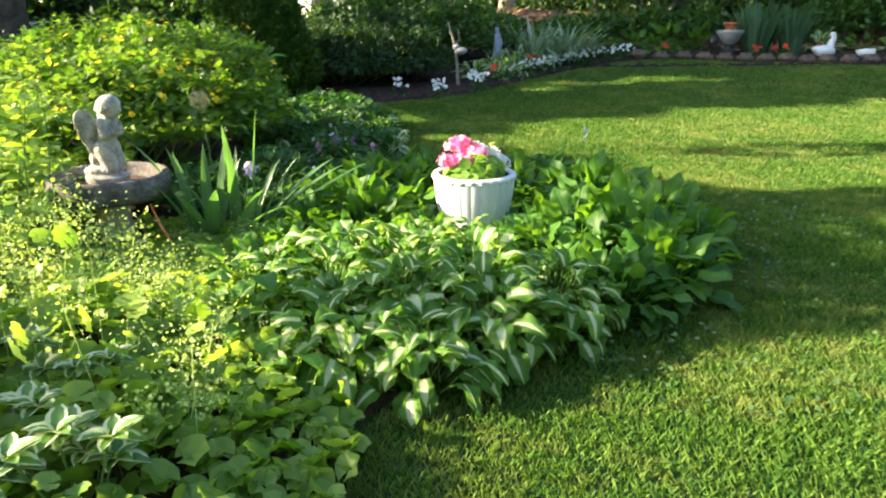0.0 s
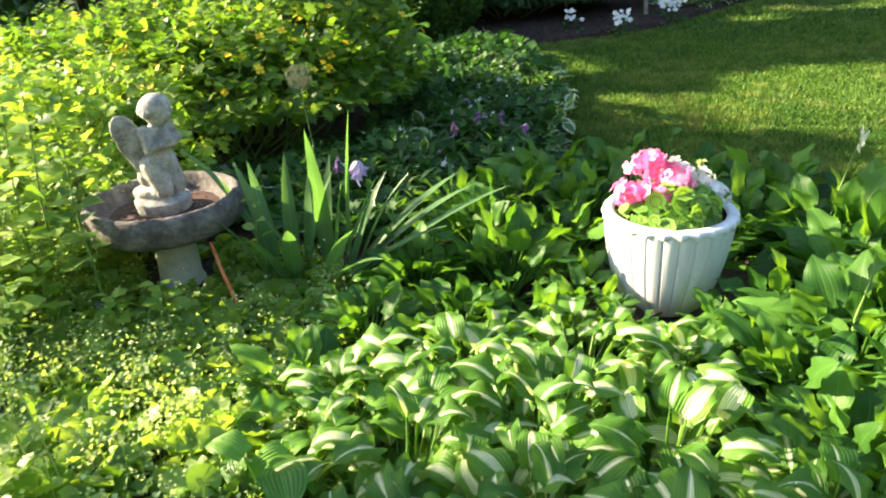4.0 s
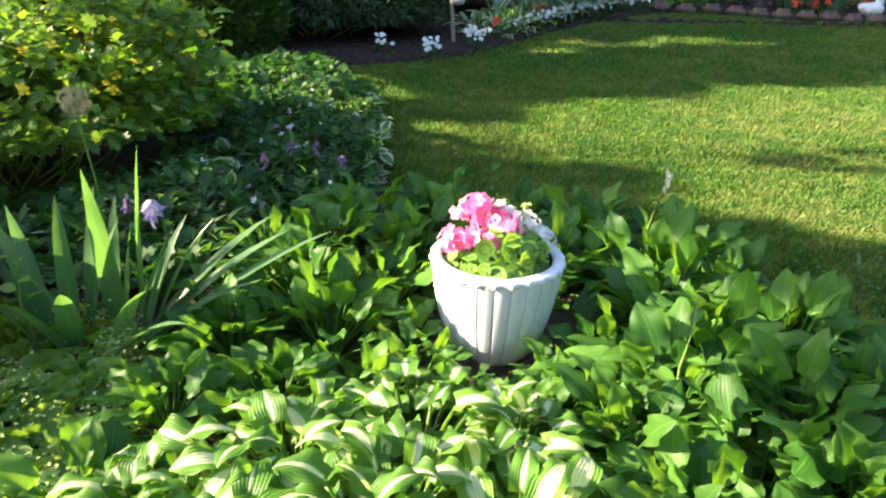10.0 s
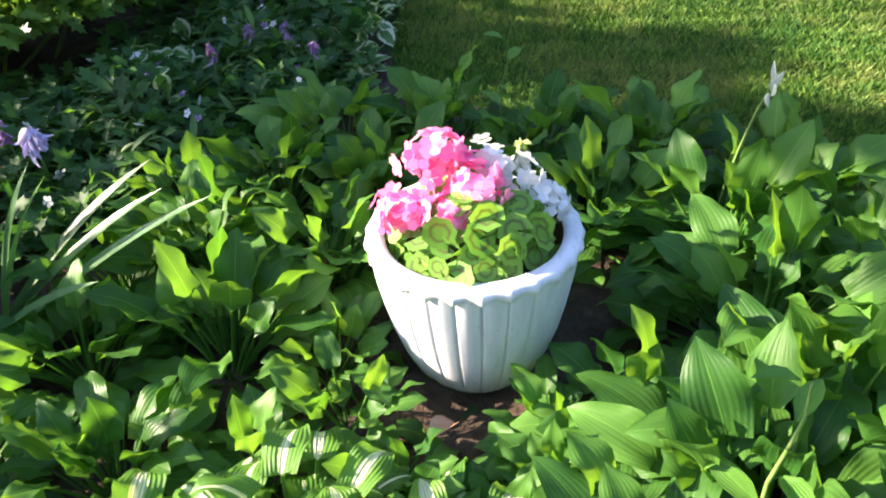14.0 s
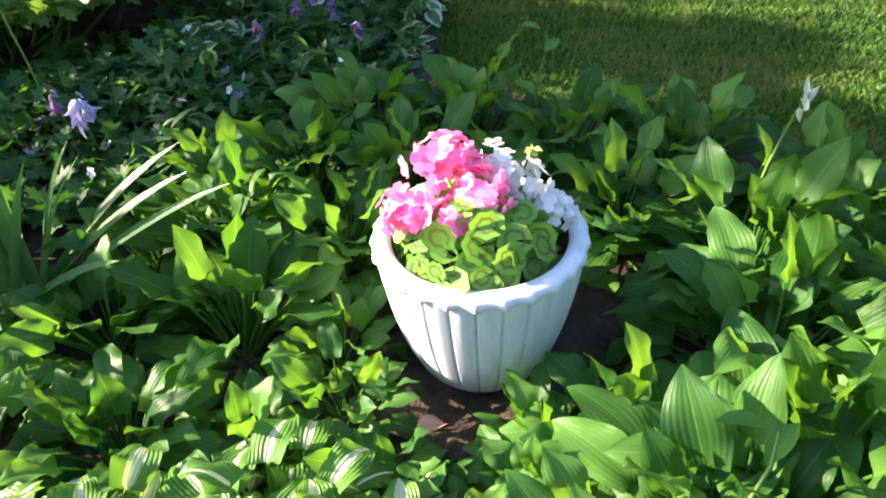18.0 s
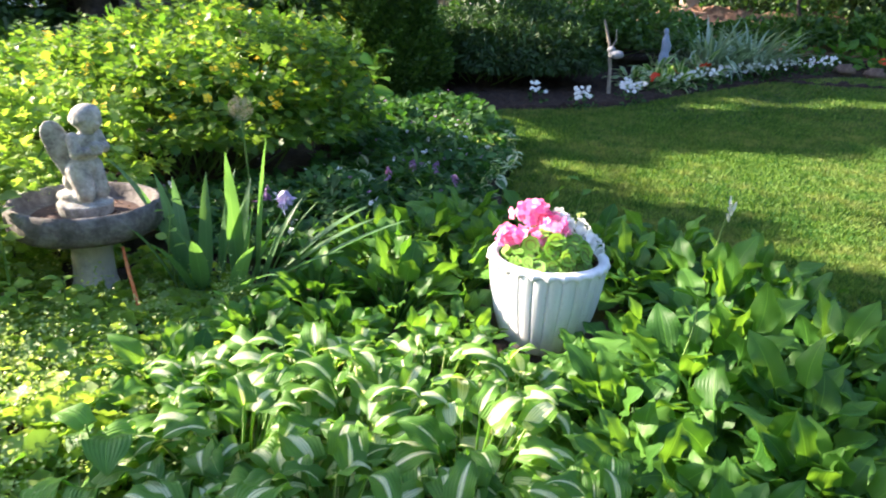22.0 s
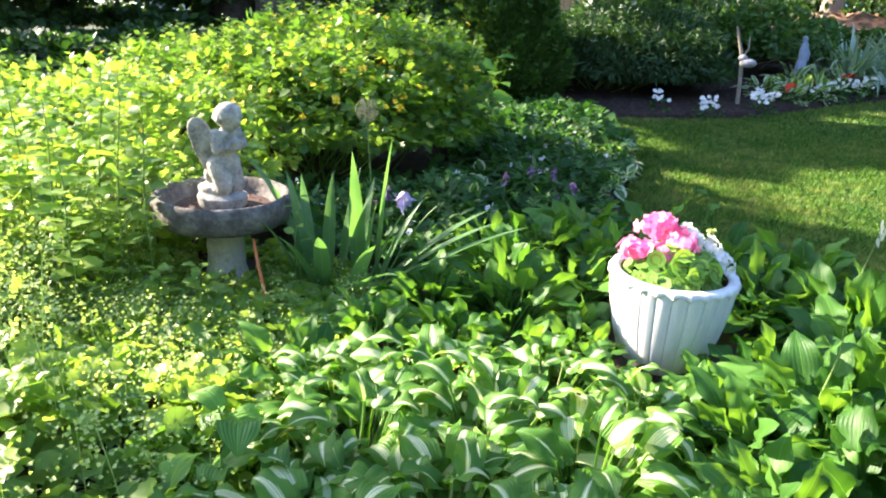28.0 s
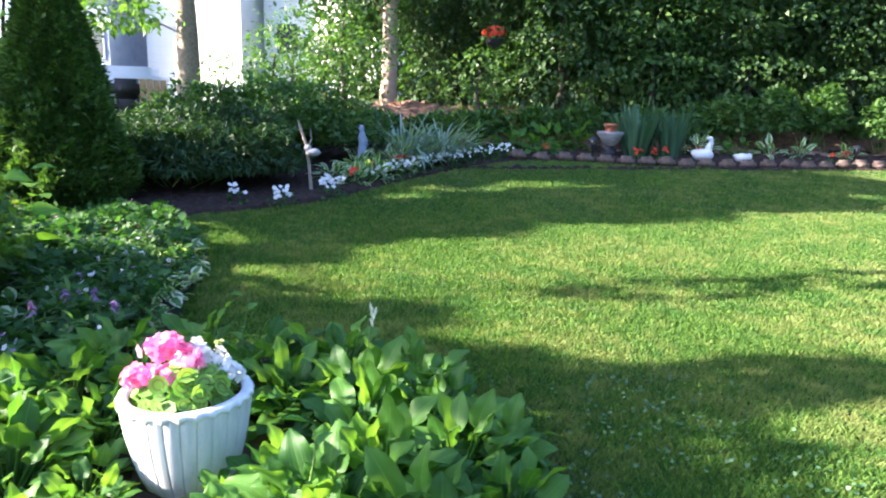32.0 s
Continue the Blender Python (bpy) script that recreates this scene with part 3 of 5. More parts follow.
def umbel(centre, r, count, mat, root, name, label):
    d = ball_dirs(count, 0.3)
    P = np.asarray(centre) + d * r * np.array((1, 1, 0.7)) * RNG.uniform(0.55, 1.2, (count, 1)) + RNG.normal(size=(count, 3)) * r * 0.12
    s = scatter(star_flower(5, 0.16, 0.43), P, frames_of(np.cross(d, RNG.normal(size=(count, 3))), d + RNG.normal(size=(count, 3)) * 0.25), np.full(count, 0.026) * RNG.uniform(0.75, 1.15, count))
    put(name, np_mesh(name, *s), mat, root, label)


def geranium():
    z0 = 0.28
    root = thing("geranium", "bushy geranium with pink and white flower heads growing in planter", "flower", (*POT_AT, z0))
    rt, fw = np.array((0.985, 0.17, 0)), np.array((-0.17, 0.985, 0))

    def spot(a, b, z):
        return a * rt + b * fw + np.array((0, 0, z - z0))

    def spread(n, r):
        a, q = RNG.uniform(0, 6.283, n), np.sqrt(RNG.uniform(0, 1, n)) * r
        x, y = np.cos(a) * q - 0.012, np.sin(a) * q - 0.02
        return x, y, 0.065 + 0.1 * np.clip(1 - (q / r) ** 2, 0, 1) ** 0.6 + RNG.uniform(-0.045, 0.012, n)

    x, y, z = spread(150, 0.158)
    x = x + 0.012
    face = unit(np.stack([x * 4, y * 4 - 0.12, 0.55 + 0 * x], -1) + RNG.normal(size=(len(x), 3)) * 0.28)
    s = scatter(round_leaf(7, 0.09, 0.07), np.stack([x, y, z], -1), frames_of(np.cross(face, RNG.normal(size=face.shape)), face), 0.064 * RNG.uniform(0.65, 1.15, len(x)))
    put("foliage", np_mesh("geranium_leaves", *s), GERANIUM, root)
    tubes = []
    heads = [(-0.075, 0.06, 0.485, 0.058, "p"), (-0.02, 0.0, 0.455, 0.062, "p"), (0.015, -0.02, 0.44, 0.055, "p"), (-0.135, -0.03, 0.415, 0.052, "p"), (-0.055, -0.06, 0.42, 0.045, "p"),
             (0.05, 0.07, 0.455, 0.05, "w"), (0.09, 0.03, 0.435, 0.052, "w"), (0.14, -0.01, 0.395, 0.042, "w")]
    for a, b, zz, r, c in heads:
        umbel(spot(a, b, zz), r, 22 if c == "p" else 13, PINK if c == "p" else WHITE_PETAL, root, "flower_head", "round head of pink petals" if c == "p" else "round head of white petals")
        p1 = spot(a, b, zz)
        tubes.append(tube([spot(a * 0.3, b * 0.3, z0 + 0.02), p1 * 0.6 + spot(a * 0.3, b * 0.3, z0 + 0.06) * 0.4, p1], 0.0028, 5))
    for i in range(40):
        x0, y0, z1 = spread(1, 0.13)
        tubes.append(tube([(x0[0] * 0.3, y0[0] * 0.3, 0.0), (x0[0] * 0.8, y0[0] * 0.8, z1[0] * 0.6), (x0[0], y0[0], z1[0])], 0.002, 4))
    bud = spot(0.11, 0.08, 0.49)
    tubes.append(tube([spot(0.04, 0.03, 0.32), spot(0.08, 0.06, 0.42), bud], 0.0028, 5))
    put("stem", np_mesh("geranium_stems", *joined(*tubes)), STEM, root, kind="stuff")
    d = ball_dirs(14)
    d[:, 2] = -abs(d[:, 2])
    s = scatter(small_leaf(0.3, 0.2, 0.0), np.tile(bud, (14, 1)), frames_of(d, RNG.normal(size=(14, 3))), np.full(14, 0.022))
    put("bud", np_mesh("geranium_bud", *s), FROTH, root, "drooping pale green flower bud", kind="stuff")


geranium()


# ---- bird bath and statue ----
BATH = (-1.695, 3.4)


def bird_bath():
    root = thing("bird_bath", "weathered grey concrete bird bath on pale pedestal", "bird bath", (*BATH, 0.0))
    bowl = [(0.0, 0.252), (0.1, 0.25), (0.2, 0.252), (0.262, 0.26), (0.285, 0.28), (0.294, 0.335), (0.288, 0.372), (0.276, 0.383), (0.258, 0.378), (0.247, 0.358), (0.236, 0.335), (0.2, 0.322), (0.1, 0.318), (0.0, 0.317)]
    put("bowl", lathe(bowl, 56, 0.006), CONCRETE, root, "rough stained concrete bowl")
    ped = [(0.0, 0.0), (0.098, 0.0), (0.096, 0.02), (0.084, 0.035), (0.08, 0.1), (0.079, 0.18), (0.088, 0.23), (0.1, 0.256)]
    put("pedestal", lathe(ped, 32, 0.004), PED, root, "pale cream concrete pedestal")
    put("dirt", lathe([(0.236, 0.318), (0.2, 0.3235), (0.1, 0.3215), (0.0, 0.3225)], 40, 0.012), LINER, root, "dark wet dirt in the bowl")
    n = 60
    a, q = RNG.uniform(0, 6.283, n), np.sqrt(RNG.uniform(0, 1, n)) * 0.22
    P = np.stack([np.cos(a) * q, np.sin(a) * q, np.full(n, 0.322)], -1)
    s = scatter(small_leaf(0.35, 0.2, 0.1), P, frames_of(RNG.normal(size=(n, 3)) * (1, 1, 0.2), np.tile((0, 0, 1.0), (n, 1))), RNG.uniform(0.012, 0.035, n))
    put("litter", np_mesh("bowl_litter", *s), DEAD, root, "dry leaf litter in the bowl", kind="stuff")


bird_bath()


def statue():
    """A plain kneeling figure with folded limbs and wings on a round foot, run together as one mesh."""
    bm = bmesh.new()

    def ball(c, r, seg=14, tip=0.0, turn=0.0):
        m = Matrix.Translation(c) @ Matrix.Rotation(turn, 4, "Z") @ Matrix.Rotation(tip, 4, "X") @ Matrix.Diagonal((*r, 1))
        bmesh.ops.create_uvsphere(bm, u_segments=seg, v_segments=10, radius=1.0, matrix=m)

    def limb(a, b, ra, rb, n=6):
        for i in range(n):
            s = i / (n - 1)
            r = ra + (rb - ra) * s
            ball([p + (q - p) * s for p, q in zip(a, b)], (r, r, r), 12)

    bmesh.ops.create_cone(bm, cap_ends=True, segments=28, radius1=0.1, radius2=0.106, depth=0.05, matrix=Matrix.Translation((0, 0, 0.025)))
    ball((0.0, 0.005, 0.05), (0.098, 0.098, 0.018), 24)
    ball((0.0, 0.025, 0.078), (0.078, 0.072, 0.034))
    for sx in (-1, 1):
        limb((sx * 0.036, -0.05, 0.098), (sx * 0.034, 0.0, 0.19), 0.036, 0.045)
        limb((sx * 0.038, -0.045, 0.085), (sx * 0.04, 0.07, 0.075), 0.03, 0.024)
        limb((sx * 0.058, 0.006, 0.322), (sx * 0.074, -0.026, 0.266), 0.024, 0.021)
        limb((sx * 0.074, -0.026, 0.266), (-sx * 0.012, -0.058, 0.276 + 0.012 * sx), 0.02, 0.017)
    ball((0.0, 0.004, 0.2), (0.06, 0.054, 0.056))
    ball((0.0, 0.03, 0.145), (0.062, 0.05, 0.06))
    ball((0.0, 0.0, 0.25), (0.053, 0.045, 0.06))
    ball((0.0, 0.002, 0.302), (0.058, 0.04, 0.042))
    ball((0.0, 0.0, 0.345), (0.024, 0.024, 0.03))
    ball((0.0, -0.012, 0.384), (0.044, 0.05, 0.054), 18)
    ball((0.0, 0.004, 0.4), (0.057, 0.059, 0.052), 20)
    ball((0.0, -0.06, 0.376), (0.009, 0.01, 0.01), 8)
    for i in range(16):
        a = i * 0.3927
        ball((0.049 * math.cos(a), 0.004 + 0.051 * math.sin(a), 0.39 + 0.008 * math.sin(i * 2.1)), (0.012, 0.012, 0.014), 8)
    for sx in (-1, 1):
        w = -sx * 0.75
        ball((sx * 0.074, 0.078, 0.322), (0.013, 0.046, 0.072), 18, -0.45, w)
        ball((sx * 0.066, 0.066, 0.268), (0.013, 0.038, 0.088), 18, -0.45, w)
        ball((sx * 0.054, 0.05, 0.215), (0.012, 0.026, 0.07), 18, -0.4, w)
        ball((sx * 0.044, 0.044, 0.305), (0.016, 0.03, 0.03))
    for v in bm.verts:
        v.co.y -= 0.2 * max(0.0, v.co.z - 0.1)
    me = bpy.data.meshes.new("statue")
    bm.to_mesh(me)
    bm.free()
    ob = put("statue", me, STATUE)
    ob.location, ob.rotation_euler = (BATH[0] - 0.01, BATH[1] + 0.01, 0.317), (0, 0, radians(85))
    rem = ob.modifiers.new("blend", "REMESH")
    rem.mode, rem.voxel_size, rem.use_smooth_shade = "VOXEL", 0.005, True
    sm = ob.modifiers.new("soften", "SMOOTH")
    sm.factor, sm.iterations = 0.5, 2
    return tagged(ob, "weathered white stone garden statue kneeling in bird bath", "statue")


statue()


# ---- hostas ----
def hosta_leaf(name, mat, stalk, e_stalk, e0, e1, length, width, wave, seed):
    """A leaf on its own stalk: root at the origin, reaching out along x."""
    r = random.Random(seed)
    sets = []
    e = radians(e_stalk)
    P = [np.array((0.0, 0.0, 0.0))]
    for i in range(4):
        ee = e + radians(8) - radians(16) * i / 3
        P.append(P[-1] + np.array((math.cos(ee), 0, math.sin(ee))) * stalk / 4)
    sets.append(tube(P, np.linspace(0.0055, 0.0035, 5), 4))
    rows, cols = 12, 7
    V, uv = [], []
    p = P[-1].copy()
    ph, side = r.uniform(0, 6.28), r.uniform(-0.14, 0.14)
    top = 0.37 ** 0.5 * 0.63 ** 0.85
    for i in range(rows):
        s = i / (rows - 1)
        el = radians(e0 + (e1 - e0) * s ** 1.3)
        d, nrm = np.array((math.cos(el), 0, math.sin(el))), np.array((-math.sin(el), 0, math.cos(el)))
        if i:
            p = p + d * length / (rows - 1)
        h = width * 0.5 * s ** 0.5 * (1 - s) ** 0.85 / top * (1 - 0.25 * max(0, s - 0.75) / 0.25) + (0.006 if s == 0 else 0.0008)
        for j in range(cols):
            c = (j / (cols - 1) - 0.5) * 2
            a = abs(c)
            bow = (0.5 * a - 0.34 * a * a) * h * (1 - 0.4 * s)
            w = wave * math.sin(s * 10 + ph + (2.2 if c > 0 else 0)) * a ** 3 * h
            back = np.array((-0.016 * a, 0, 0)) if i == 1 else 0.0
            V.append(p + np.array((0, 1, 0)) * (c * h + side * length * s * s) + nrm * (bow + w) + back)
            uv.append((j / (cols - 1), s))
    F = []
    for i in range(rows - 1):
        for j in range(cols - 1):
            a = i * cols + j
            F += [(a, a + 1, a + cols + 1), (a, a + cols + 1, a + cols)]
    sets.append((np.array(V), np.array(F), np.array(uv)))
    V, F, uv = joined(*sets)
    me = np_mesh(name, V, F, uv)
    me.materials.append(mat)
    return me


TALL = ((0.2, 80, 74, 40), (0.19, 62, 52, 8), (0.17, 44, 26, -28), (0.13, 26, 2, -52))
LOW = ((0.2, 78, 46, -46), (0.19, 64, 24, -66), (0.16, 48, 2, -72), (0.12, 30, -14, -68))


def leaf_set(mat, length, width, wave, seed, forms=TALL):
    rings = []
    for ring, (st, es, e0, e1) in enumerate(forms):
        rings.append([hosta_leaf("hosta_leaf", mat, st * (0.85 + 0.12 * v), es + 5 * (v - 1.5), e0 + 8 * (v - 1.5), e1 + 11 * (v - 1.5), length * (0.86 + 0.09 * v) * (0.8, 0.9, 1.0, 1.0)[ring], width * (0.85, 0.92, 1.0, 1.0)[ring] * (0.9 + 0.07 * ((v * 3) % 4)), wave, seed + ring * 10 + v) for v in range(4)])
    return rings


GREEN_LEAVES = leaf_set(HOSTA, 0.16, 0.096, 0.26, 1)
VAR_LEAVES = leaf_set(HOSTA_VAR, 0.12, 0.077, 0.34, 50, LOW)
LIME_LEAVES = leaf_set(HOSTA_LIME, 0.13, 0.105, 0.15, 70, LOW)
HR = random.Random(5)


def hosta(at, leaves, count, size, label, group, shares=(0.14, 0.4, 0.72), core=0.1):
    """A rosette: upright leaves in the middle, arching and hanging ones round them."""
    root = thing("hosta", label, "hosta", (at[0], at[1], gz(*at) + 0.015), HR.uniform(0, 6.28), group)
    for i in range(count):
        q = (i + 0.5) / count
        ring = sum(q > v for v in shares)
        me = HR.choice(leaves[ring])
        ob = put("leaf", me, None, root)
        a = i * 2.39996 + HR.uniform(-0.35, 0.35)
        ob.rotation_euler = (HR.uniform(-0.5, 0.5), HR.uniform(-0.3, 0.25), a)
        k = size * HR.uniform(0.78, 1.08)
        ob.scale = (k, k * HR.uniform(0.9, 1.12), k * HR.uniform(0.88, 1.15))
        r = core * size * (0.15 + 0.85 * q) * HR.uniform(0.5, 1.0)
        ob.location = (r * math.cos(a), r * math.sin(a), 0)
    return root


GREEN_AT = [(0.66, 3.08, 1.04), (0.95, 2.98, 1.0), (0.74, 2.76, 1.0), (1.08, 3.36, 1.0), (0.46, 2.9, 0.85), (0.52, 2.62, 0.82), (0.94, 2.68, 0.9), (1.2, 3.1, 0.8), (0.5, 3.28, 0.75), (0.8, 3.24, 1.0), (0.7, 2.48, 0.8),
            (0.78, 3.54, 1.04), (1.08, 3.74, 0.98), (0.78, 3.86, 1.0), (1.0, 4.12, 0.9), (0.66, 4.3, 0.95), (0.48, 3.98, 0.9), (0.32, 4.34, 0.95), (0.02, 4.44, 0.95), (-0.3, 4.38, 0.95), (1.24, 3.5, 0.8),
            (0.16, 4.06, 0.8), (-0.14, 4.1, 0.9), (-0.44, 4.1, 0.92), (-0.22, 3.78, 0.88), (-0.52, 3.76, 0.92), (-0.7, 4.06, 0.75), (-0.76, 3.7, 0.7), (-0.38, 3.44, 0.85), (-0.14, 3.44, 0.6), (-0.68, 3.38, 0.78),
            (-0.48, 3.1, 0.75), (-0.76, 3.04, 0.72), (-0.22, 3.14, 0.6), (-0.82, 2.68, 0.75), (0.34, 3.12, 0.55), (0.04, 3.12, 0.58), (0.22, 3.04, 0.55), (-0.08, 3.28, 0.58), (0.32, 3.24, 0.5)]
for x, y, k in GREEN_AT:
    hosta((x, y), GREEN_LEAVES, 54 if k > 0.7 else 28, k, "green hosta clump with broad ribbed leaves beside white planter", "hostas round the planter")
VAR_AT = [(-0.36, 2.76, 1.05), (-0.08, 2.9, 1.0), (0.16, 2.84, 0.9), (-0.16, 2.56, 1.1), (0.12, 2.5, 1.1), (-0.44, 2.42, 1.05), (-0.14, 2.24, 1.1), (0.16, 2.2, 1.05), (-0.36, 2.06, 1.0), (-0.06, 1.98, 0.9), (0.4, 2.36, 0.95), (-0.6, 2.62, 0.9)]
for x, y, k in VAR_AT:
    hosta((x, y), VAR_LEAVES, 112, k, "variegated hosta with white-centred wavy leaves at the bed edge", "variegated hostas", (0.16, 0.46, 0.76), 0.17)
for x, y, k in ((-0.72, 2.3, 0.95), (-0.62, 2.05, 0.9), (-0.66, 2.5, 0.8), (-0.5, 1.82, 0.75)):
    hosta((x, y), LIME_LEAVES, 18, k, "broad lime green hosta between ground cover and variegated hostas", "broad lime hostas")


# ---- iris by the bird bath ----
def blade_set(specs):
    """Sword leaves: (foot, turn, height, lean, droop, width)."""
    sets = []
    for (x, y), az, h, lean, droop, w in specs:
        P, V, uv, F = np.array((x, y, 0.0)), [], [], []
        rows = 9
        side = np.array((-math.sin(az), math.cos(az), 0))
        for i in range(rows):
            s = i / (rows - 1)
            el = radians(90 - lean - droop * s ** 2)
            if i:
                P = P + np.array((math.cos(az) * math.cos(el), math.sin(az) * math.cos(el), math.sin(el))) * h / (rows - 1)
            ww = 1.2 * w * (1 - s ** 3) * (0.8 + 0.4 * min(1, s * 3)) + 0.0005
            nrm = np.array((math.cos(az) * math.sin(el), math.sin(az) * math.sin(el), -math.cos(el)))
            for c in (-1, 0, 1):
                V.append(P + side * c * ww + nrm * (0.25 * ww * (1 - abs(c))))
                uv.append((0.5 + c * 0.5, s))
        for i in range(rows - 1):
            for c in range(2):
                a = i * 3 + c
                F += [(a, a + 1, a + 4), (a, a + 4, a + 3)]
        sets.append((np.array(V), np.array(F), np.array(uv)))
    return sets


def near_iris():
    root = thing("iris", "clump of sword-shaped iris leaves beside bird bath", "iris", (-1.2, 3.48, 0.02))
    specs = [((0.17, 0.08), 0.2, 0.66, 3, 6, 0.028), ((0.1, 0.06), 2.6, 0.58, 4, 6, 0.028), ((0.13, 0.03), 0.1, 0.4, 6, 8, 0.02), ((0.18, 0.03), 0.3, 0.62, 48, 18, 0.03), ((0.2, 0.0), 0.15, 0.74, 52, 16, 0.028), ((0.16, -0.04), -0.1, 0.56, 50, 20, 0.028), ((0.18, 0.06), 0.5, 0.6, 44, 20, 0.028), ((0.12, -0.08), -0.5, 0.45, 46, 30, 0.024), ((0.14, 0.04), 0.25, 0.46, 20, 12, 0.026),
             ((-0.12, 0.026), 3.3, 0.62, 18, 30, 0.022), ((-0.1, -0.026), 2.9, 0.5, 8, 18, 0.024), ((-0.06, 0.06), 1.8, 0.48, 6, 10, 0.022), ((-0.02, 0.1), 1.2, 0.5, 9, 10, 0.022), ((0.0, 0.04), 0.6, 0.44, 14, 16, 0.022), ((-0.02, -0.026), 5.2, 0.4, 26, 30, 0.026),
             ((-0.14, 0.05), 2.4, 0.46, 12, 20, 0.022), ((0.05, 0.12), 1.5, 0.46, 12, 14, 0.02), ((0.12, -0.026), 5.6, 0.4, 28, 30, 0.026), ((-0.04, -0.05), 4.4, 0.36, 24, 30, 0.026), ((0.16, 0.12), 0.8, 0.42, 20, 20, 0.022), ((0.02, 0.0), 3.7, 0.4, 20, 20, 0.026), ((0.2, 0.06), 0.3, 0.48, 22, 22, 0.022), ((-0.1, -0.06), 3.9, 0.42, 20, 30, 0.024)]
    for s in blade_set(specs):
        put("leaf", np_mesh("iris_leaf", *s), IRIS, root)


near_iris()


# ---- small flowers and single stems ----
def allium(at, h):
    root = thing("allium", "dry buff allium seed head on a tall stalk", "flower", (*at, gz(*at)))
    put("stalk", np_mesh("stalk", *tube([(0.06, -0.02, 0), (0.03, 0, h * 0.5), (0, 0, h)], 0.004, 5)), STEM, root)
    n = 120
    d = ball_dirs(n)
    s1 = scatter(star_flower(6, 0.1, 0.13), (0, 0, h) + d * 0.062 * RNG.uniform(0.8, 1.1, (n, 1)), frames_of(np.cross(d, RNG.normal(size=(n, 3))), d), np.full(n, 0.013))
    rays = [tube([(0, 0, h), np.array((0, 0, h)) + v * 0.058], 0.0006, 3) for v in d[:80]]
    put("seed_head", np_mesh("seed_head", *joined(s1, *rays)), BUFF, root, "round dry seed head")


allium((-1.52, 4.32), 0.64)


def cane():
    root = put("cane", np_mesh("cane", *tube([(-1.27, 3.14, 0.0), (-1.36, 3.22, 0.09), (-1.41, 3.26, 0.15), (-1.46, 3.3, 0.24)], [0.007, 0.008, 0.0075, 0.006], 7)), RUST)
    tagged(root, "short rusty orange cane stuck in the ground by the bird bath", "stick")


cane()


def leafy_stem(at, h, lean, size, count, label, mat=BUSH, tmpl=None, kindname="tall_weed"):
    """A single upright stem with alternate leaves."""
    root = thing(kindname, label, "plant", (*at, gz(*at)))
    top = np.array((lean[0], lean[1], h))
    path = [top * s + np.array((0.01 * math.sin(s * 9), 0, 0)) for s in np.linspace(0, 1, 8)]
    put("stem", np_mesh("stem", *tube(path, np.linspace(0.006, 0.002, 8), 5)), STEM, root)
    s = np.linspace(0.25, 1, count)
    a = np.arange(count) * 2.4
    out = np.stack([np.cos(a), np.sin(a), 0.35 + 0 * a], -1)
    P = s[:, None] * top + out * 0.012
    k = size * (1.15 - 0.5 * s)
    put("foliage", np_mesh("stem_leaves", *scatter(tmpl or long_leaf(0.36, 0.12, 0.3), P, frames_of(out, np.tile((0, 0, 1.0), (count, 1)) + RNG.normal(size=(count, 3)) * 0.3), k)), mat, root)
    return root


leafy_stem((-1.78, 3.05), 0.8, (-0.02, 0.05), 0.085, 20, "tall light green stem with heart-shaped leaves", BUSH, long_leaf(0.45, 0.1, 0.3))
leafy_stem((-2.05, 2.9), 0.72, (-0.03, 0.02), 0.08, 18, "tall light green stem with heart-shaped leaves", BUSH, long_leaf(0.45, 0.1, 0.3))
for x, y, h in ((-1.95, 3.05, 0.9), (-2.02, 2.85, 0.8), (-2.12, 3.1, 0.92), (-1.86, 2.78, 0.6), (-2.3, 3.0, 0.9), (-2.2, 2.7, 0.7)):
    leafy_stem((x, y), h, (RNG.normal() * 0.05, RNG.normal() * 0.05), 0.088, 24, "tall light green stem with heart-shaped leaves", COVER, long_leaf(0.45, 0.1, 0.3))
for x, y, h in ((-2.05, 3.25, 0.4), (-1.98, 3.02, 0.34), (-1.88, 2.9, 0.3), (-1.62, 2.96, 0.2), (-1.5, 3.06, 0.22), (-1.95, 3.5, 0.42)):
    leafy_stem((x, y), h, (RNG.normal() * 0.04, RNG.normal() * 0.04), 0.075, 14, "short light green weed at the foot of the bird bath", COVER, long_leaf(0.4, 0.1, 0.3))
leafy_stem((-1.32, 3.4), 0.42, (0.02, -0.02), 0.06, 9, "young lime green shoot in the iris clump", COVER, long_leaf(0.36, 0.1, 0.2), "seedling")
for x, y, h in ((-2.1, 6.1, 1.0), (-1.94, 6.1, 0.95), (-2.85, 6.1, 1.06), (-2.6, 6.1, 1.02)):
    leafy_stem((x, y), h, (RNG.normal() * 0.03, RNG.normal() * 0.03), 0.15, 16, "tall lime green stem with large leaves behind the yellow bush", COVER, long_leaf(0.4, 0.1, 0.35))
leafy_stem((-1.66, 6.63), 0.72, (0.03, 0.0), 0.24, 9, "lone lime green shoot with large leaves beside thuja", HOSTA_LIME, long_leaf(0.42, 0.1, 0.35), "seedling")


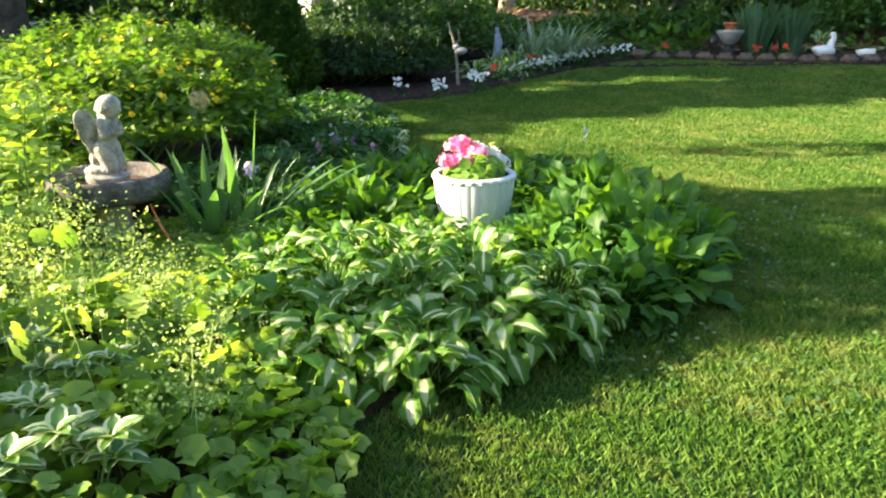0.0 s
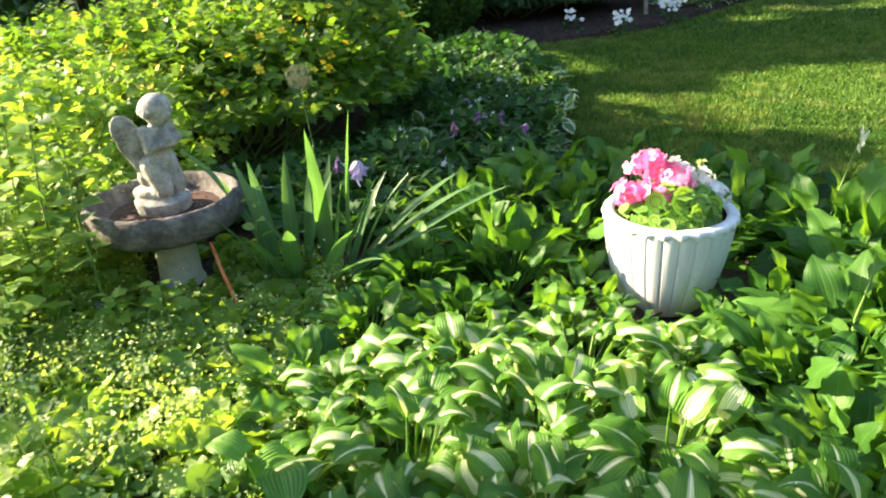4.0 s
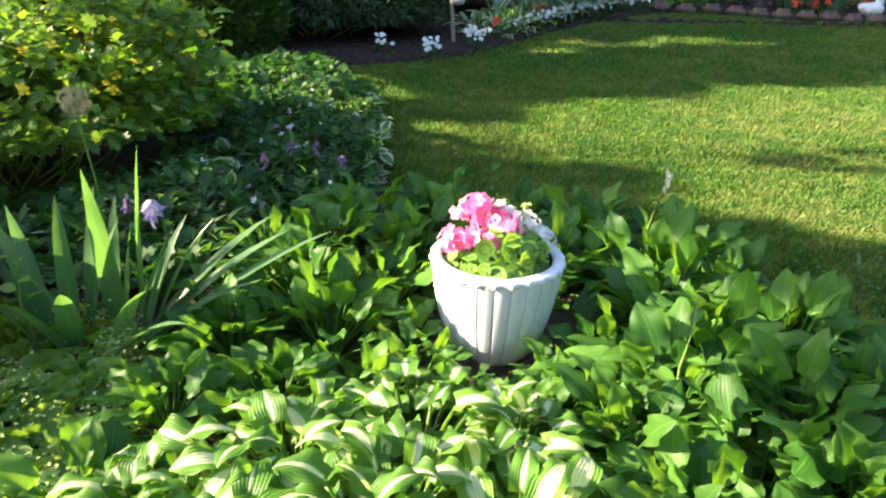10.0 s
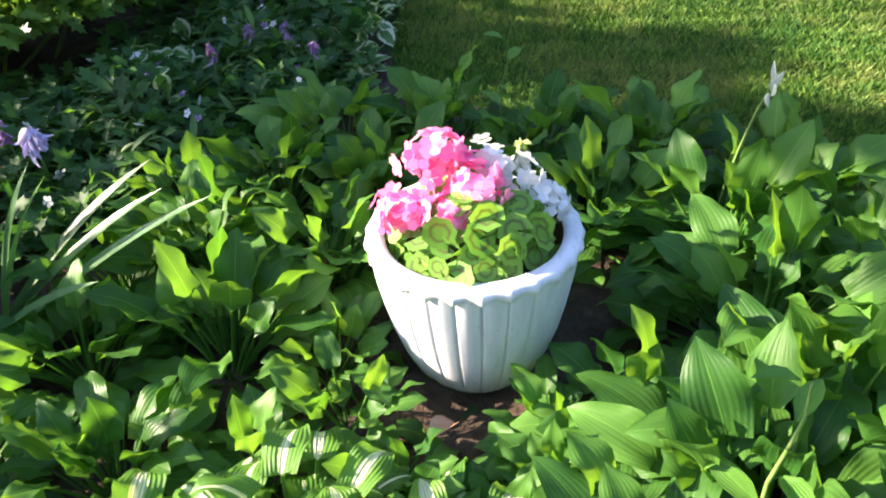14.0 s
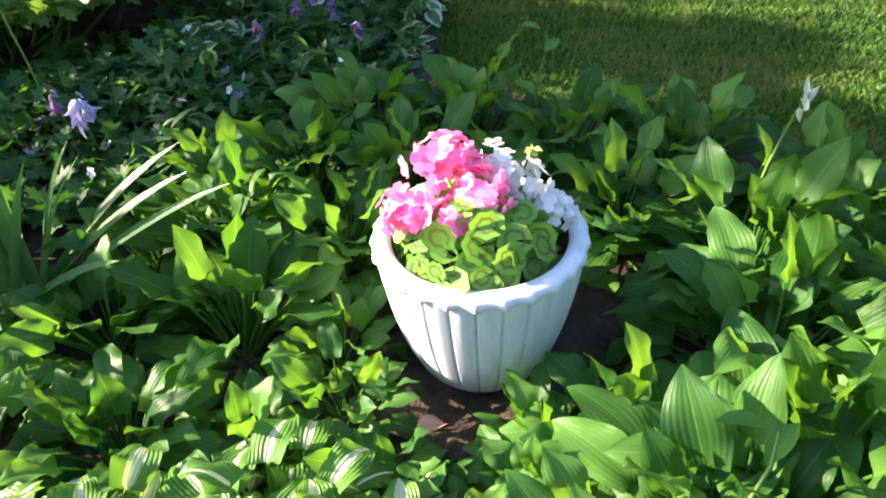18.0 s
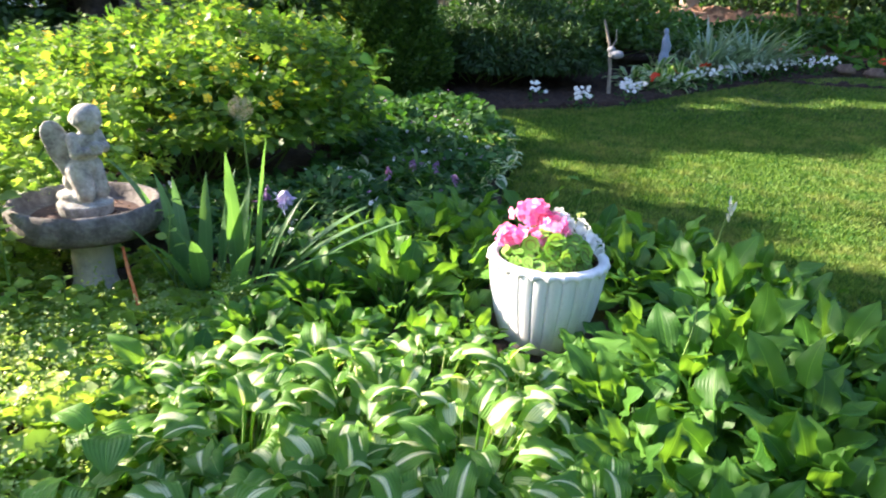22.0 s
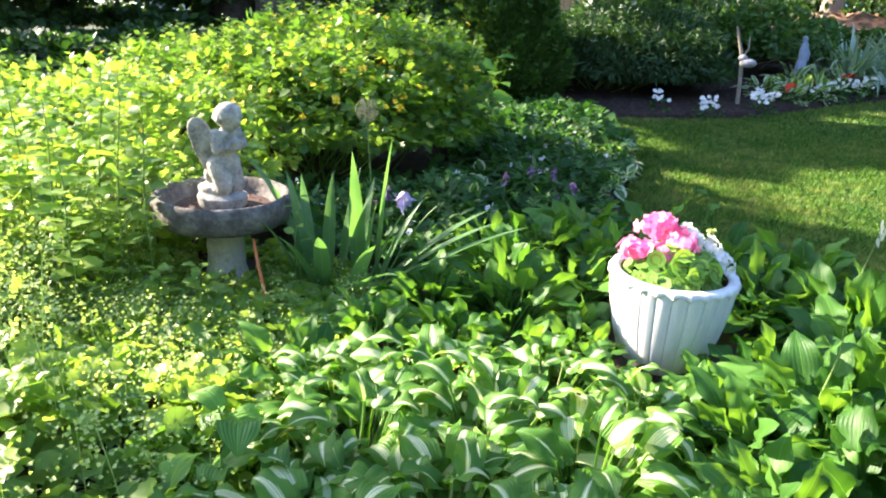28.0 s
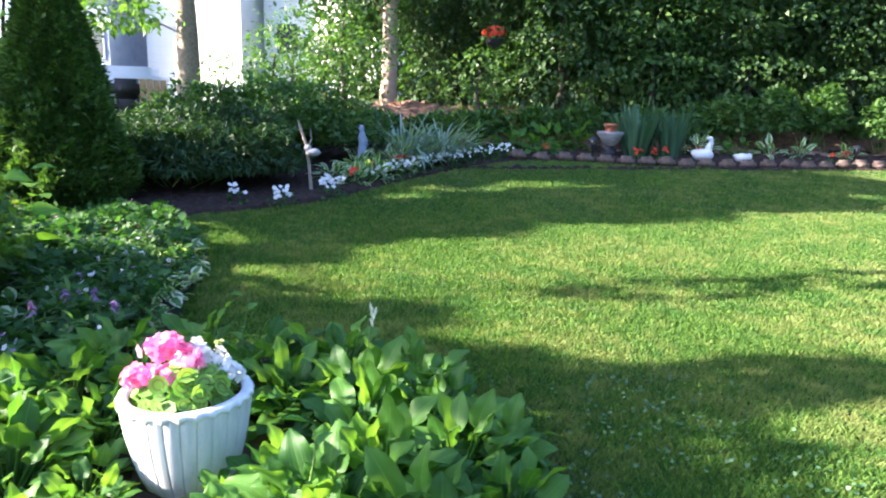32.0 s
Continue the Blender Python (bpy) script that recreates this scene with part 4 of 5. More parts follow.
def bloom_stalk(at, h, lean, mat, label, n=10, size=0.035, drop=True):
    root = thing("flower_stalk", label, "flower", (*at, gz(*at)))
    top = np.array((lean[0], lean[1], h))
    path = [np.array((lean[0] * s * s, lean[1] * s * s, h * s)) for s in np.linspace(0, 1, 6)]
    put("stalk", np_mesh("stalk", *tube(path, 0.0035, 5)), STEM, root)
    a = RNG.uniform(0, 6.28, n)
    d = np.stack([np.cos(a), np.sin(a), np.full(n, -0.9 if drop else 3.0)], -1)
    s = scatter(long_leaf(0.13, 0.2, 0.25), top - np.array((0, 0, 1)) * RNG.uniform(0, 0.07, (n, 1)), frames_of(d, ball_dirs(n)), size * RNG.uniform(0.8, 1.3, n))
    put("flower", np_mesh("bells", *s), mat, root)


bloom_stalk((-1.2, 4.15), 0.3, (0.02, -0.03), LILAC_PETAL, "pale lilac hosta flower with hanging bells", 46, 0.055)
for x, y, h in ((-0.8, 5.0, 0.33), (-0.68, 5.08, 0.3), (-0.9, 4.85, 0.3), (-1.32, 4.2, 0.3), (-0.52, 4.9, 0.28)):
    bloom_stalk((x, y), h, (0.02, -0.04), MAUVE_PETAL, "drooping dusky mauve flowers over the dark ground cover", 22, 0.03)
bloom_stalk((0.78, 3.98), 0.52, (0.03, -0.1), petal_mat("cream_petal", (0.75, 0.75, 0.6), (0.85, 0.85, 0.72)), "cream hosta bloom on a green stalk", 7, 0.042, False)
leafy_stem((0.62, 3.02), 0.46, (0.0, 0.02), 0.11, 5, "upright pale hosta shoot with folded young leaves", HOSTA_LIME, long_leaf(0.2, 0.16, 0.1), "hosta_shoot")
leafy_stem((0.2, 4.5), 0.4, (0.02, 0.0), 0.1, 5, "upright pale hosta shoot with folded young leaves", HOSTA_LIME, long_leaf(0.24, 0.14, 0.1), "hosta_shoot")


# ---- masses of leaves ----
def mound_points(n, c, r, fill=0.25):
    """Points on and just under a lumpy dome, with their outward way."""
    d = ball_dirs(n, 0.55)
    d[:, 2] = np.where(d[:, 2] < -0.15, -d[:, 2], d[:, 2])
    lump = 1 + 0.16 * np.sin(d[:, 0] * 7 + c[0] * 5) * np.cos(d[:, 1] * 6 + c[1] * 3) + 0.08 * np.sin(d[:, 2] * 11 + d[:, 0] * 9)
    depth = 1 - fill * RNG.uniform(0, 1, n) ** 2
    return np.asarray(c) + d * np.asarray(r) * (lump * depth)[:, None], d


def shrub(name, label, category, at, mounds, tmpl, size, per, mat, stems=18, extra=(), spread=0.7, group="", shoots=0):
    """A bush: bent stems, and leaves over several lumps. mounds: offset, radii."""
    root = thing(name, label, category, (*at, gz(*at)), 0, group)
    sets, tubes = [], []
    for c, r in mounds:
        n = int(per * (r[0] * r[1] + r[0] * r[2]) * 6)
        P, d = mound_points(n, c, r)
        ok = P[:, 2] > 0.01
        sets.append(foliage(P[ok], d[ok], tmpl, size, spread))
        for _ in range(max(2, stems // len(mounds))):
            e = np.asarray(c) + ball_dirs(1, 0.6)[0] * np.asarray(r) * 0.85
            e[2] = max(e[2], 0.1)
            b = np.array((c[0] * 0.4 + RNG.normal() * 0.08, c[1] * 0.4 + RNG.normal() * 0.08, 0.0))
            tubes.append(tube([b, b * 0.5 + e * 0.5 + (0, 0, 0.06), e], [0.008, 0.006, 0.003], 5))
        for _ in range(shoots):
            a, q = RNG.uniform(0, 6.283), math.sqrt(RNG.uniform()) * 0.9
            foot = np.asarray(c) + np.array((math.cos(a) * q * r[0], math.sin(a) * q * r[1], r[2] * math.sqrt(1 - q * q) * 0.9))
            tip = foot + np.array((RNG.normal() * 0.04, RNG.normal() * 0.04, RNG.uniform(0.08, 0.24)))
            tubes.append(tube([foot, foot * 0.5 + tip * 0.5, tip], [0.003, 0.002, 0.0015], 4))
            m = 11
            s, b = np.linspace(0.1, 1, m), np.arange(m) * 2.4 + a
            out = np.stack([np.cos(b), np.sin(b), 0.5 + 0 * b], -1)
            sets.append(scatter(tmpl, foot + (tip - foot) * s[:, None], frames_of(out, np.tile((0, 0, 1.0), (m, 1)) + RNG.normal(size=(m, 3)) * 0.3), size * (1.15 - 0.6 * s)))
    put("foliage", np_mesh(name + "_leaves", *joined(*sets)), mat, root, kind="stuff")
    put("stem", np_mesh(name + "_stems", *joined(*tubes)), STEM, root, kind="stuff")
    for nm, emat, etmpl, esize, count, lift, elabel in extra:
        es = []
        for c, r in mounds:
            n = max(3, int(count * r[0] * r[1] / sum(m[1][0] * m[1][1] for m in mounds)))
            P, d = mound_points(n, c, np.asarray(r) * (1.04 if not shoots else 1.12), 0.1)
            ok = P[:, 2] > c[2] + lift * r[2]
            P, d = P[ok], d[ok]
            es.append(scatter(etmpl, P, frames_of(np.cross(d, RNG.normal(size=d.shape)), d + (0, 0, 0.5)), esize * RNG.uniform(0.7, 1.2, len(P))))
        put(nm, np_mesh(nm, *joined(*es)), emat, root, elabel, kind="stuff")
    return root


shrub("flowering_bush", "large green bush covered in small yellow flowers", "bush", (-2.4, 5.0),
      [((0.2, 0.0, 0.4), (0.8, 0.6, 0.42)), ((-0.55, 0.2, 0.42), (0.75, 0.7, 0.42)), ((0.15, 0.7, 0.52), (0.75, 0.65, 0.52)), ((-1.2, 0.3, 0.35), (0.7, 0.7, 0.42)), ((0.72, 0.35, 0.42), (0.46, 0.55, 0.5)), ((-0.6, 0.9, 0.5), (0.8, 0.6, 0.5))],
      lobed_leaf(), 0.08, 470, BUSH, 60, [("flower", YELLOW_PETAL, star_flower(4, 0.2, 0.45), 0.023, 950, 0.3, "small yellow four-petalled flowers")], shoots=40)
shrub("leafy_bush", "sprawling light green bush with scattered yellow flowers", "bush", (-2.75, 3.6),
      [((0.2, -0.2, 0.18), (0.6, 0.6, 0.32)), ((-0.4, 0.3, 0.3), (0.7, 0.7, 0.42)), ((0.2, 0.5, 0.3), (0.55, 0.5, 0.38)), ((0.3, -0.6, 0.12), (0.38, 0.42, 0.28)), ((0.0, -1.1, 0.06), (0.6, 0.6, 0.2)), ((-0.6, -0.7, 0.08), (0.8, 0.8, 0.24))],
      lobed_leaf(), 0.07, 420, COVER, 40, [("flower", YELLOW_PETAL, star_flower(4, 0.2, 0.45), 0.02, 60, 0.2, "small yellow four-petalled flowers")], shoots=22)


shrub("leafy_bush", "tall light green bush with white-edged leaves beside the bed", "bush", (-4.6, 4.6),
      [((0.2, 0.0, 0.12), (0.9, 0.8, 0.28)), ((-0.6, 0.8, 0.2), (0.9, 0.8, 0.34)), ((0.6, 1.2, 0.3), (0.8, 0.7, 0.38)), ((-0.4, -1.0, 0.1), (0.9, 0.9, 0.22))],
      lobed_leaf(), 0.075, 380, BUSH, 40, [("flower", YELLOW_PETAL, star_flower(4, 0.2, 0.45), 0.024, 40, 0.2, "small yellow four-petalled flowers")])


def cover(name, label, category, poly, count, height, tmpl, size, mat, avoid=(), bumps=2.5, extra=(), low=0.25, fall=None):
    """A low mass of one plant over a stretch of ground, with an uneven top."""
    px, py = [p[0] for p in poly], [p[1] for p in poly]
    root = thing(name, label, category, (sum(px) / len(px), sum(py) / len(py), 0.0))
    o = np.array(root.location)

    def spots(n):
        x, y = RNG.uniform(min(px), max(px), n), RNG.uniform(min(py), max(py), n)
        ok = inside(x, y, poly)
        for ax, ay, r in avoid:
            ok &= (x - ax) ** 2 + (y - ay) ** 2 > r * r
        x, y = x[ok], y[ok]
        k = 1.0 if fall is None else fall(x, y)
        return x, y, k * height * (0.72 + 0.28 * np.sin(x * bumps * 2.3 + 1) * np.cos(y * bumps * 2 + 0.5)) * (0.8 + 0.2 * np.sin(x * 11 + y * 7))

    x, y, top = spots(count)
    z = g(x, y) + top * (low + (1 - low) * RNG.uniform(0, 1, len(x)) ** 0.6)
    out = np.stack([RNG.normal(size=len(x)), RNG.normal(size=len(x)), np.full(len(x), 0.45)], -1)
    put("foliage", np_mesh(name, *foliage(np.stack([x, y, z], -1) - o, unit(out), tmpl, size, 0.35, 0.8)), mat, root, kind="stuff")
    for nm, emat, etmpl, esize, n, up, elabel in extra:
        x, y, top = spots(n)
        P = np.stack([x, y, g(x, y) + top * 1.0 + RNG.uniform(0.2, 1, len(x)) * up], -1) - o
        d = unit(RNG.normal(size=(len(x), 3)) * 0.6 + (0, 0, 1))
        put(nm, np_mesh(nm, *scatter(etmpl, P, frames_of(np.cross(d, RNG.normal(size=d.shape)), d), esize * RNG.uniform(0.6, 1.3, len(x)))), emat, root, elabel, kind="stuff")
    return root


MANTLE = [(-4.3, 1.1), (-3.9, 0.2), (-3.2, -0.25), (-2.4, -0.1), (-1.7, -0.4), (-1.1, -0.2), (-0.9, 0.2), (-0.42, 1.0), (-0.2, 1.4), (-0.3, 1.9), (-0.62, 2.3), (-0.8, 2.75), (-0.9, 3.45), (-1.4, 3.75), (-2.1, 3.7), (-2.4, 3.3), (-3.4, 3.0), (-4.2, 2.4)]


def low_by_bath(x, y):
    """The cover rises from the lawn's edge, and is low between the path and the bird bath."""
    edge = np.interp(y, (-0.2, 0.2, 1.0, 1.4, 1.9, 2.3), (-1.1, -0.9, -0.42, -0.2, -0.3, -0.62))
    m = np.clip((2.6 - y) / 0.4, 0, 1)
    rise = m * (0.35 + 1.4 * np.clip((edge - x - 0.1) / 0.65, 0, 1)) + 1 - m
    near = 1 - 0.5 * np.clip((y - 2.1) / 0.5, 0, 1) * np.clip((x + 2.0) / 0.2, 0, 1) - 0.22 * np.clip((y - 2.5) / 0.3, 0, 1) * np.clip((x + 1.95) / 0.2, 0, 1) + 0.15 * np.clip((-1.9 - x) / 0.4, 0, 1)
    return near * rise


def mantle():
    root = cover("ladys_mantle", "frothy lime green flowering ground cover at the bed edge", "ground cover", MANTLE, 21000, 0.26, round_leaf(5, 0.16, 0.25), 0.074, COVER, [(BATH[0], BATH[1], 0.16)], 2.5, fall=low_by_bath)
    o = np.array(root.location)
    n = 1000
    x, y = RNG.uniform(-4.3, -0.3, n), RNG.uniform(-0.3, 3.6, n)
    ok = inside(x, y, MANTLE) & ((x - BATH[0]) ** 2 + (y - BATH[1]) ** 2 > 0.06)
    ok &= (y > 1.5 + 0.9 * np.clip(x + 1.2, -0.6, 0.6) + RNG.normal(size=n) * 0.15) | (RNG.uniform(size=n) < 0.12)
    x, y = x[ok], y[ok]
    stalks, puffs = [], []
    for a, b in zip(x, y):
        h = (0.2 + 0.2 * RNG.uniform() * (0.6 + 0.4 * math.sin(a * 4 + b * 3))) * float(low_by_bath(a, b))
        tip = np.array((a + RNG.normal() * 0.05, b + RNG.normal() * 0.05, h))
        stalks.append(tube([(a, b, 0.03), (a * 0.5 + tip[0] * 0.5, b * 0.5 + tip[1] * 0.5, h * 0.6), tip], 0.0016, 3))
        puffs.append(tip + RNG.normal(size=(84, 3)) * (0.038, 0.038, 0.05))
    P = np.concatenate(puffs) - o
    d = unit(RNG.normal(size=P.shape) * 0.8 + (0, 0, 1))
    V, F, uv = joined(*stalks)
    put("stalk", np_mesh("mantle_stalks", V - o, F, uv), FROTH, root, kind="stuff")
    put("flower_spray", np_mesh("mantle_sprays", *scatter(small_leaf(0.55, 0.2, 0.1), P, frames_of(np.cross(d, RNG.normal(size=d.shape)), d), 0.009 * RNG.uniform(0.6, 1.5, len(P)))), FROTH, root, "frothy yellow-green flower sprays", kind="stuff")
    n = 320
    x, y = RNG.uniform(-3.4, -0.35, n), RNG.uniform(0.3, 3.1, n)
    ok = inside(x, y, MANTLE)
    x, y = x[ok], y[ok]
    P = np.stack([x, y, (0.14 + 0.18 * RNG.uniform(size=len(x))) * low_by_bath(x, y)], -1) - o
    out = unit(np.stack([RNG.normal(size=len(x)), RNG.normal(size=len(x)), np.full(len(x), 0.5)], -1))
    put("broad_leaf", np_mesh("broad_leaves", *foliage(P, out, round_leaf(9, 0.09, 0.2), 0.068, 0.4, 0.6)), COVER, root, "broad scalloped leaves", kind="stuff")


mantle()
cover("ground_cover", "dark green low ground cover dotted with white flowers", "ground cover", [(-2.1, 3.8), (-1.0, 3.75), (-0.85, 4.3), (-0.3, 4.75), (-0.4, 5.4), (-0.42, 6.2), (-0.5, 6.9), (-0.85, 7.7), (-1.15, 8.25), (-2.6, 8.1), (-2.4, 6.6), (-1.6, 5.9), (-1.5, 5.0), (-2.1, 4.7)],
      13000, 0.27, lobed_leaf(), 0.085, UNDER, [], 2.0, [("white_flower", WHITE_PETAL, star_flower(5, 0.1, 0.4), 0.018, 50, 0.03, "small white flowers"), ("mauve_flower", MAUVE_PETAL, star_flower(5, 0.3, 0.3), 0.014, 110, 0.05, "small mauve flowers")])
cover("ferny_cover", "feathery mid green foliage among the ground cover", "ground cover", [(-1.9, 4.0), (-0.95, 3.9), (-0.7, 4.5), (-0.5, 5.4), (-0.6, 6.6), (-1.1, 7.0), (-1.2, 5.6), (-1.6, 4.7)], 3200, 0.3, long_leaf(0.12, 0.06, 0.3, 5), 0.085, TREE_MID, [], 3.1, [("white_flower", WHITE_PETAL, star_flower(5, 0.1, 0.4), 0.02, 40, 0.03, "small white flowers")])
cover("cream_edged_cover", "low cream-edged leaves along the lawn edge", "ground cover", [(-0.62, 5.0), (-0.32, 5.0), (-0.36, 6.3), (-0.5, 7.0), (-0.75, 6.6), (-0.6, 5.8)], 340, 0.2, long_leaf(0.36, 0.1, 0.3), 0.095, RIM_VAR)
cover("cream_edged_cover", "low cream-edged leaves in the dark ground cover", "ground cover", [(-1.5, 4.7), (-0.95, 4.6), (-0.9, 5.2), (-1.3, 5.4)], 50, 0.32, long_leaf(0.36, 0.1, 0.3), 0.1, RIM_VAR)


def cream_shrub(at, n, label):
    root = thing("variegated_shrub", label, "shrub", (*at, gz(*at)))
    sets, tubes = [], []
    for i in range(n):
        a, q = RNG.uniform(0, 6.28), RNG.uniform(0.02, 0.16)
        tip = np.array((math.cos(a) * q, math.sin(a) * q, RNG.uniform(0.2, 0.34)))
        tubes.append(tube([(0, 0, 0), tip * 0.6, tip], 0.003, 4))
        m = 9
        b = np.arange(m) * 2.4
        out = np.stack([np.cos(b), np.sin(b), np.linspace(0.1, 0.9, m)], -1)
        sets.append(scatter(long_leaf(0.3, 0.12, 0.25), np.tile(tip, (m, 1)) - (0, 0, 0.02), frames_of(out, np.tile((0, 0, 1.0), (m, 1))), RNG.uniform(0.05, 0.08, m)))
    put("foliage", np_mesh("cream_leaves", *joined(*sets)), RIM_VAR, root)
    put("stem", np_mesh("cream_stems", *joined(*tubes)), STEM, root, kind="stuff")


cream_shrub((-0.78, 1.22), 9, "small shrub with cream-edged leaves at the bed edge")
cream_shrub((-0.98, 1.55), 7, "small shrub with cream-edged leaves at the bed edge")
cream_shrub((-0.95, 1.0), 7, "small shrub with cream-edged leaves at the bed edge")


# ---- thuja ----
def thuja(at, h, r):
    root = thing("thuja", "dense dark green conical thuja at the end of the bed", "conifer", (*at, gz(*at)))
    put("trunk", np_mesh("trunk", *tube([(0, 0, 0), (0.02, 0, h * 0.5), (0, 0, h * 0.95)], [0.09, 0.06, 0.01], 8)), BARK, root)
    n = 46000
    t = RNG.uniform(0, 1, n) ** 0.75
    t = 1 - t
    a = RNG.uniform(0, 6.283, n)
    lump = 1 + 0.09 * np.sin(a * 5 + t * 9) + 0.07 * np.sin(a * 11 - t * 21) + RNG.normal(size=n) * 0.05
    q = r * (1 - t) ** 0.82 * np.clip(0.62 + t * 3.2, 0, 1) * lump * (1 - 0.3 * RNG.uniform(0, 1, n) ** 3)
    P = np.stack([np.cos(a) * q, np.sin(a) * q, t * h], -1)
    out = unit(np.stack([np.cos(a), np.sin(a), 0.75 + 0 * a], -1))
    put("crown", np_mesh("thuja_sprays", *foliage(P, out, small_leaf(0.24, 0.12, 0.15), 0.085, 0.35)), THUJA, root, kind="stuff")


thuja((-2.27, 8.75), 2.6, 0.72)


# ---- trees and woods ----
def tree(name, label, at, trunk, h, crowns, mat, bark, size, per, category="tree", lean=(0, 0)):
    """A tapered trunk, limbs to each clump of the crown, many leaves."""
    root = thing(name, label, category, (*at, gz(*at) - 0.05))
    top = np.array((lean[0], lean[1], h))
    path = [top * s + np.array((0.04 * math.sin(s * 7), 0.04 * math.cos(s * 5), 0)) for s in np.linspace(0, 1, 9)]
    V = tube(path, trunk * np.linspace(1.15, 0.3, 9), 10)
    put("trunk", np_mesh("trunk", *V), bark, root)
    limb, sets = [], []
    for c, r in crowns:
        c = np.asarray(c, float)
        base = top * min(0.9, max(0.25, c[2] / h * 0.6))
        limb.append(tube([base, base * 0.5 + c * 0.5 + (0, 0, 0.15), c], [trunk * 0.12, trunk * 0.05, trunk * 0.03], 6))
        n = int(per * (r[0] * r[1] + r[0] * r[2] + r[1] * r[2]))
        d = ball_dirs(n)
        lump = 1 + 0.22 * np.sin(d[:, 0] * 6 + c[0] * 3) * np.cos(d[:, 1] * 5 + c[1]) + 0.14 * np.sin(d[:, 2] * 9 + d[:, 1] * 7 + c[2])
        P = c + d * np.asarray(r) * (lump * RNG.uniform(0.45, 1, n) ** 0.5)[:, None]
        sets.append(foliage(P, unit(d + (0, 0, -0.2)), small_leaf(0.33, 0.1, 0.25), size, 0.8))
    put("limbs", np_mesh("limbs", *joined(*limb)), bark, root)
    put("crown", np_mesh("crown", *joined(*sets)), mat, root, kind="stuff")
    return root


# two dark trunks behind the yellow bush; their high crowns are unseen clumps,
# added where they shade the far lawn and border
tree("tree", "old tree with dark trunk and unseen shade-casting crown behind the yellow bush", (-5.62, 9.0), 0.3, 7.0,
     [((0.4, 0.3, 5.0), (1.5, 0.8, 0.35)), ((1.9, 1.6, 5.1), (1.3, 0.7, 0.3)), ((3.1, 1.0, 5.3), (1.3, 0.5, 0.25)), ((1.0, 2.9, 5.4), (1.8, 0.8, 0.35)), ((2.8, 4.0, 5.8), (1.8, 1.1, 0.4)), ((-0.2, 4.0, 5.6), (1.8, 1.1, 0.4))], TREE, BARK, 0.2, 1300, lean=(0.3, 0))
tree("tree", "old tree with dark leaning trunk behind the yellow bush", (-6.3, 9.0), 0.31, 7.0,
     [((-2.8, -1.0, 4.6), (1.3, 0.8, 0.3)), ((-1.0, -0.2, 4.9), (1.4, 0.9, 0.35)), ((-1.0, 2.2, 5.3), (1.6, 1.0, 0.4)), ((-3.2, 3.4, 5.5), (2.0, 1.2, 0.4)), ((-2.6, -2.37, 4.0), (0.25, 0.28, 0.1)), ((-2.15, -1.67, 4.0), (0.45, 0.33, 0.12)), ((-2.1, -4.85, 4.0), (0.8, 0.4, 0.14)), ((-2.12, -3.95, 4.0), (0.4, 0.28, 0.1)), ((-3.0, 1.6, 5.0), (1.3, 0.7, 0.25))], TREE, BARK, 0.19, 1500, lean=(-0.5, 0))
# added tree out of view far beside the bed; leaf clumps placed to shade lawn and bed
SHADE = [(4.41, -1.43, 3.4, 0.42, 0.2, 0.1), (5.12, -3.68, 3.2, 0.55, 0.14, 0.08), (5.55, -3.55, 3.2, 0.45, 0.07, 0.06), (6.3, -3.38, 3.2, 0.35, 0.08, 0.06), (6.52, -2.1, 3.4, 0.25, 0.5, 0.12), (6.4, -2.9, 3.4, 0.3, 0.42, 0.12), (4.3, -4.35, 3.2, 0.4, 0.28, 0.1), (7.2, -1.56, 3.4, 1.2, 0.27, 0.12)]
# small clumps, only there to dapple the lawn and left hostas with shade
SHADE += [(6.8 + 0.27 * i + 0.1 * math.sin(i * 5.1), -0.05 + 0.035 * i + 0.22 * math.sin(i * 2.7), 3.4, 0.15, 0.045, 0.04) for i in range(12)]
SHADE += [(4.1 + 0.3 * math.sin(i * 2.1), -2.1 + 0.3 * i, 3.4, 0.08, 0.04, 0.04) for i in range(3)]
tree("tree", "added unseen tree casting shade over the lawn and flower bed", (-12.0, 5.6), 0.2, 5.0, [(p[:3], p[3:]) for p in SHADE], TREE, BARK, 0.13, 1700)
# big trunk by the fence
tree("tree", "tall tree with a thick brown trunk by the fence", (-2.85, 17.0), 0.24, 8.0, [((-1.4, -0.5, 2.35), (1.2, 0.9, 0.36)), ((0.5, 0, 6.5), (3, 2.5, 1.6))], TREE_LIME, TWIG, 0.16, 260)
# pale lit trunk
tree("tree", "tree with a pale sunlit trunk on the leaf bank", (1.45, 16.6), 0.17, 7.0, [((0.2, -0.6, 3.6), (1.9, 1.2, 0.85)), ((-1.6, -0.8, 3.2), (1.3, 1.0, 1.1)), ((1.6, -0.5, 3.4), (1.4, 1.0, 0.9)), ((0.2, 0, 6.0), (3, 2, 1.6))], TREE, BARK_PALE, 0.15, 330)
# understorey shrubs and dark woods behind the border
WOODS = [(3.0, 17.2, 1.3, 2.6), (4.9, 15.2, 1.6, 3.4), (6.9, 15.3, 1.8, 3.6), (9.0, 15.2, 1.9, 3.7), (11.2, 15.0, 1.9, 3.6), (13.5, 15.2, 2.0, 3.8)]
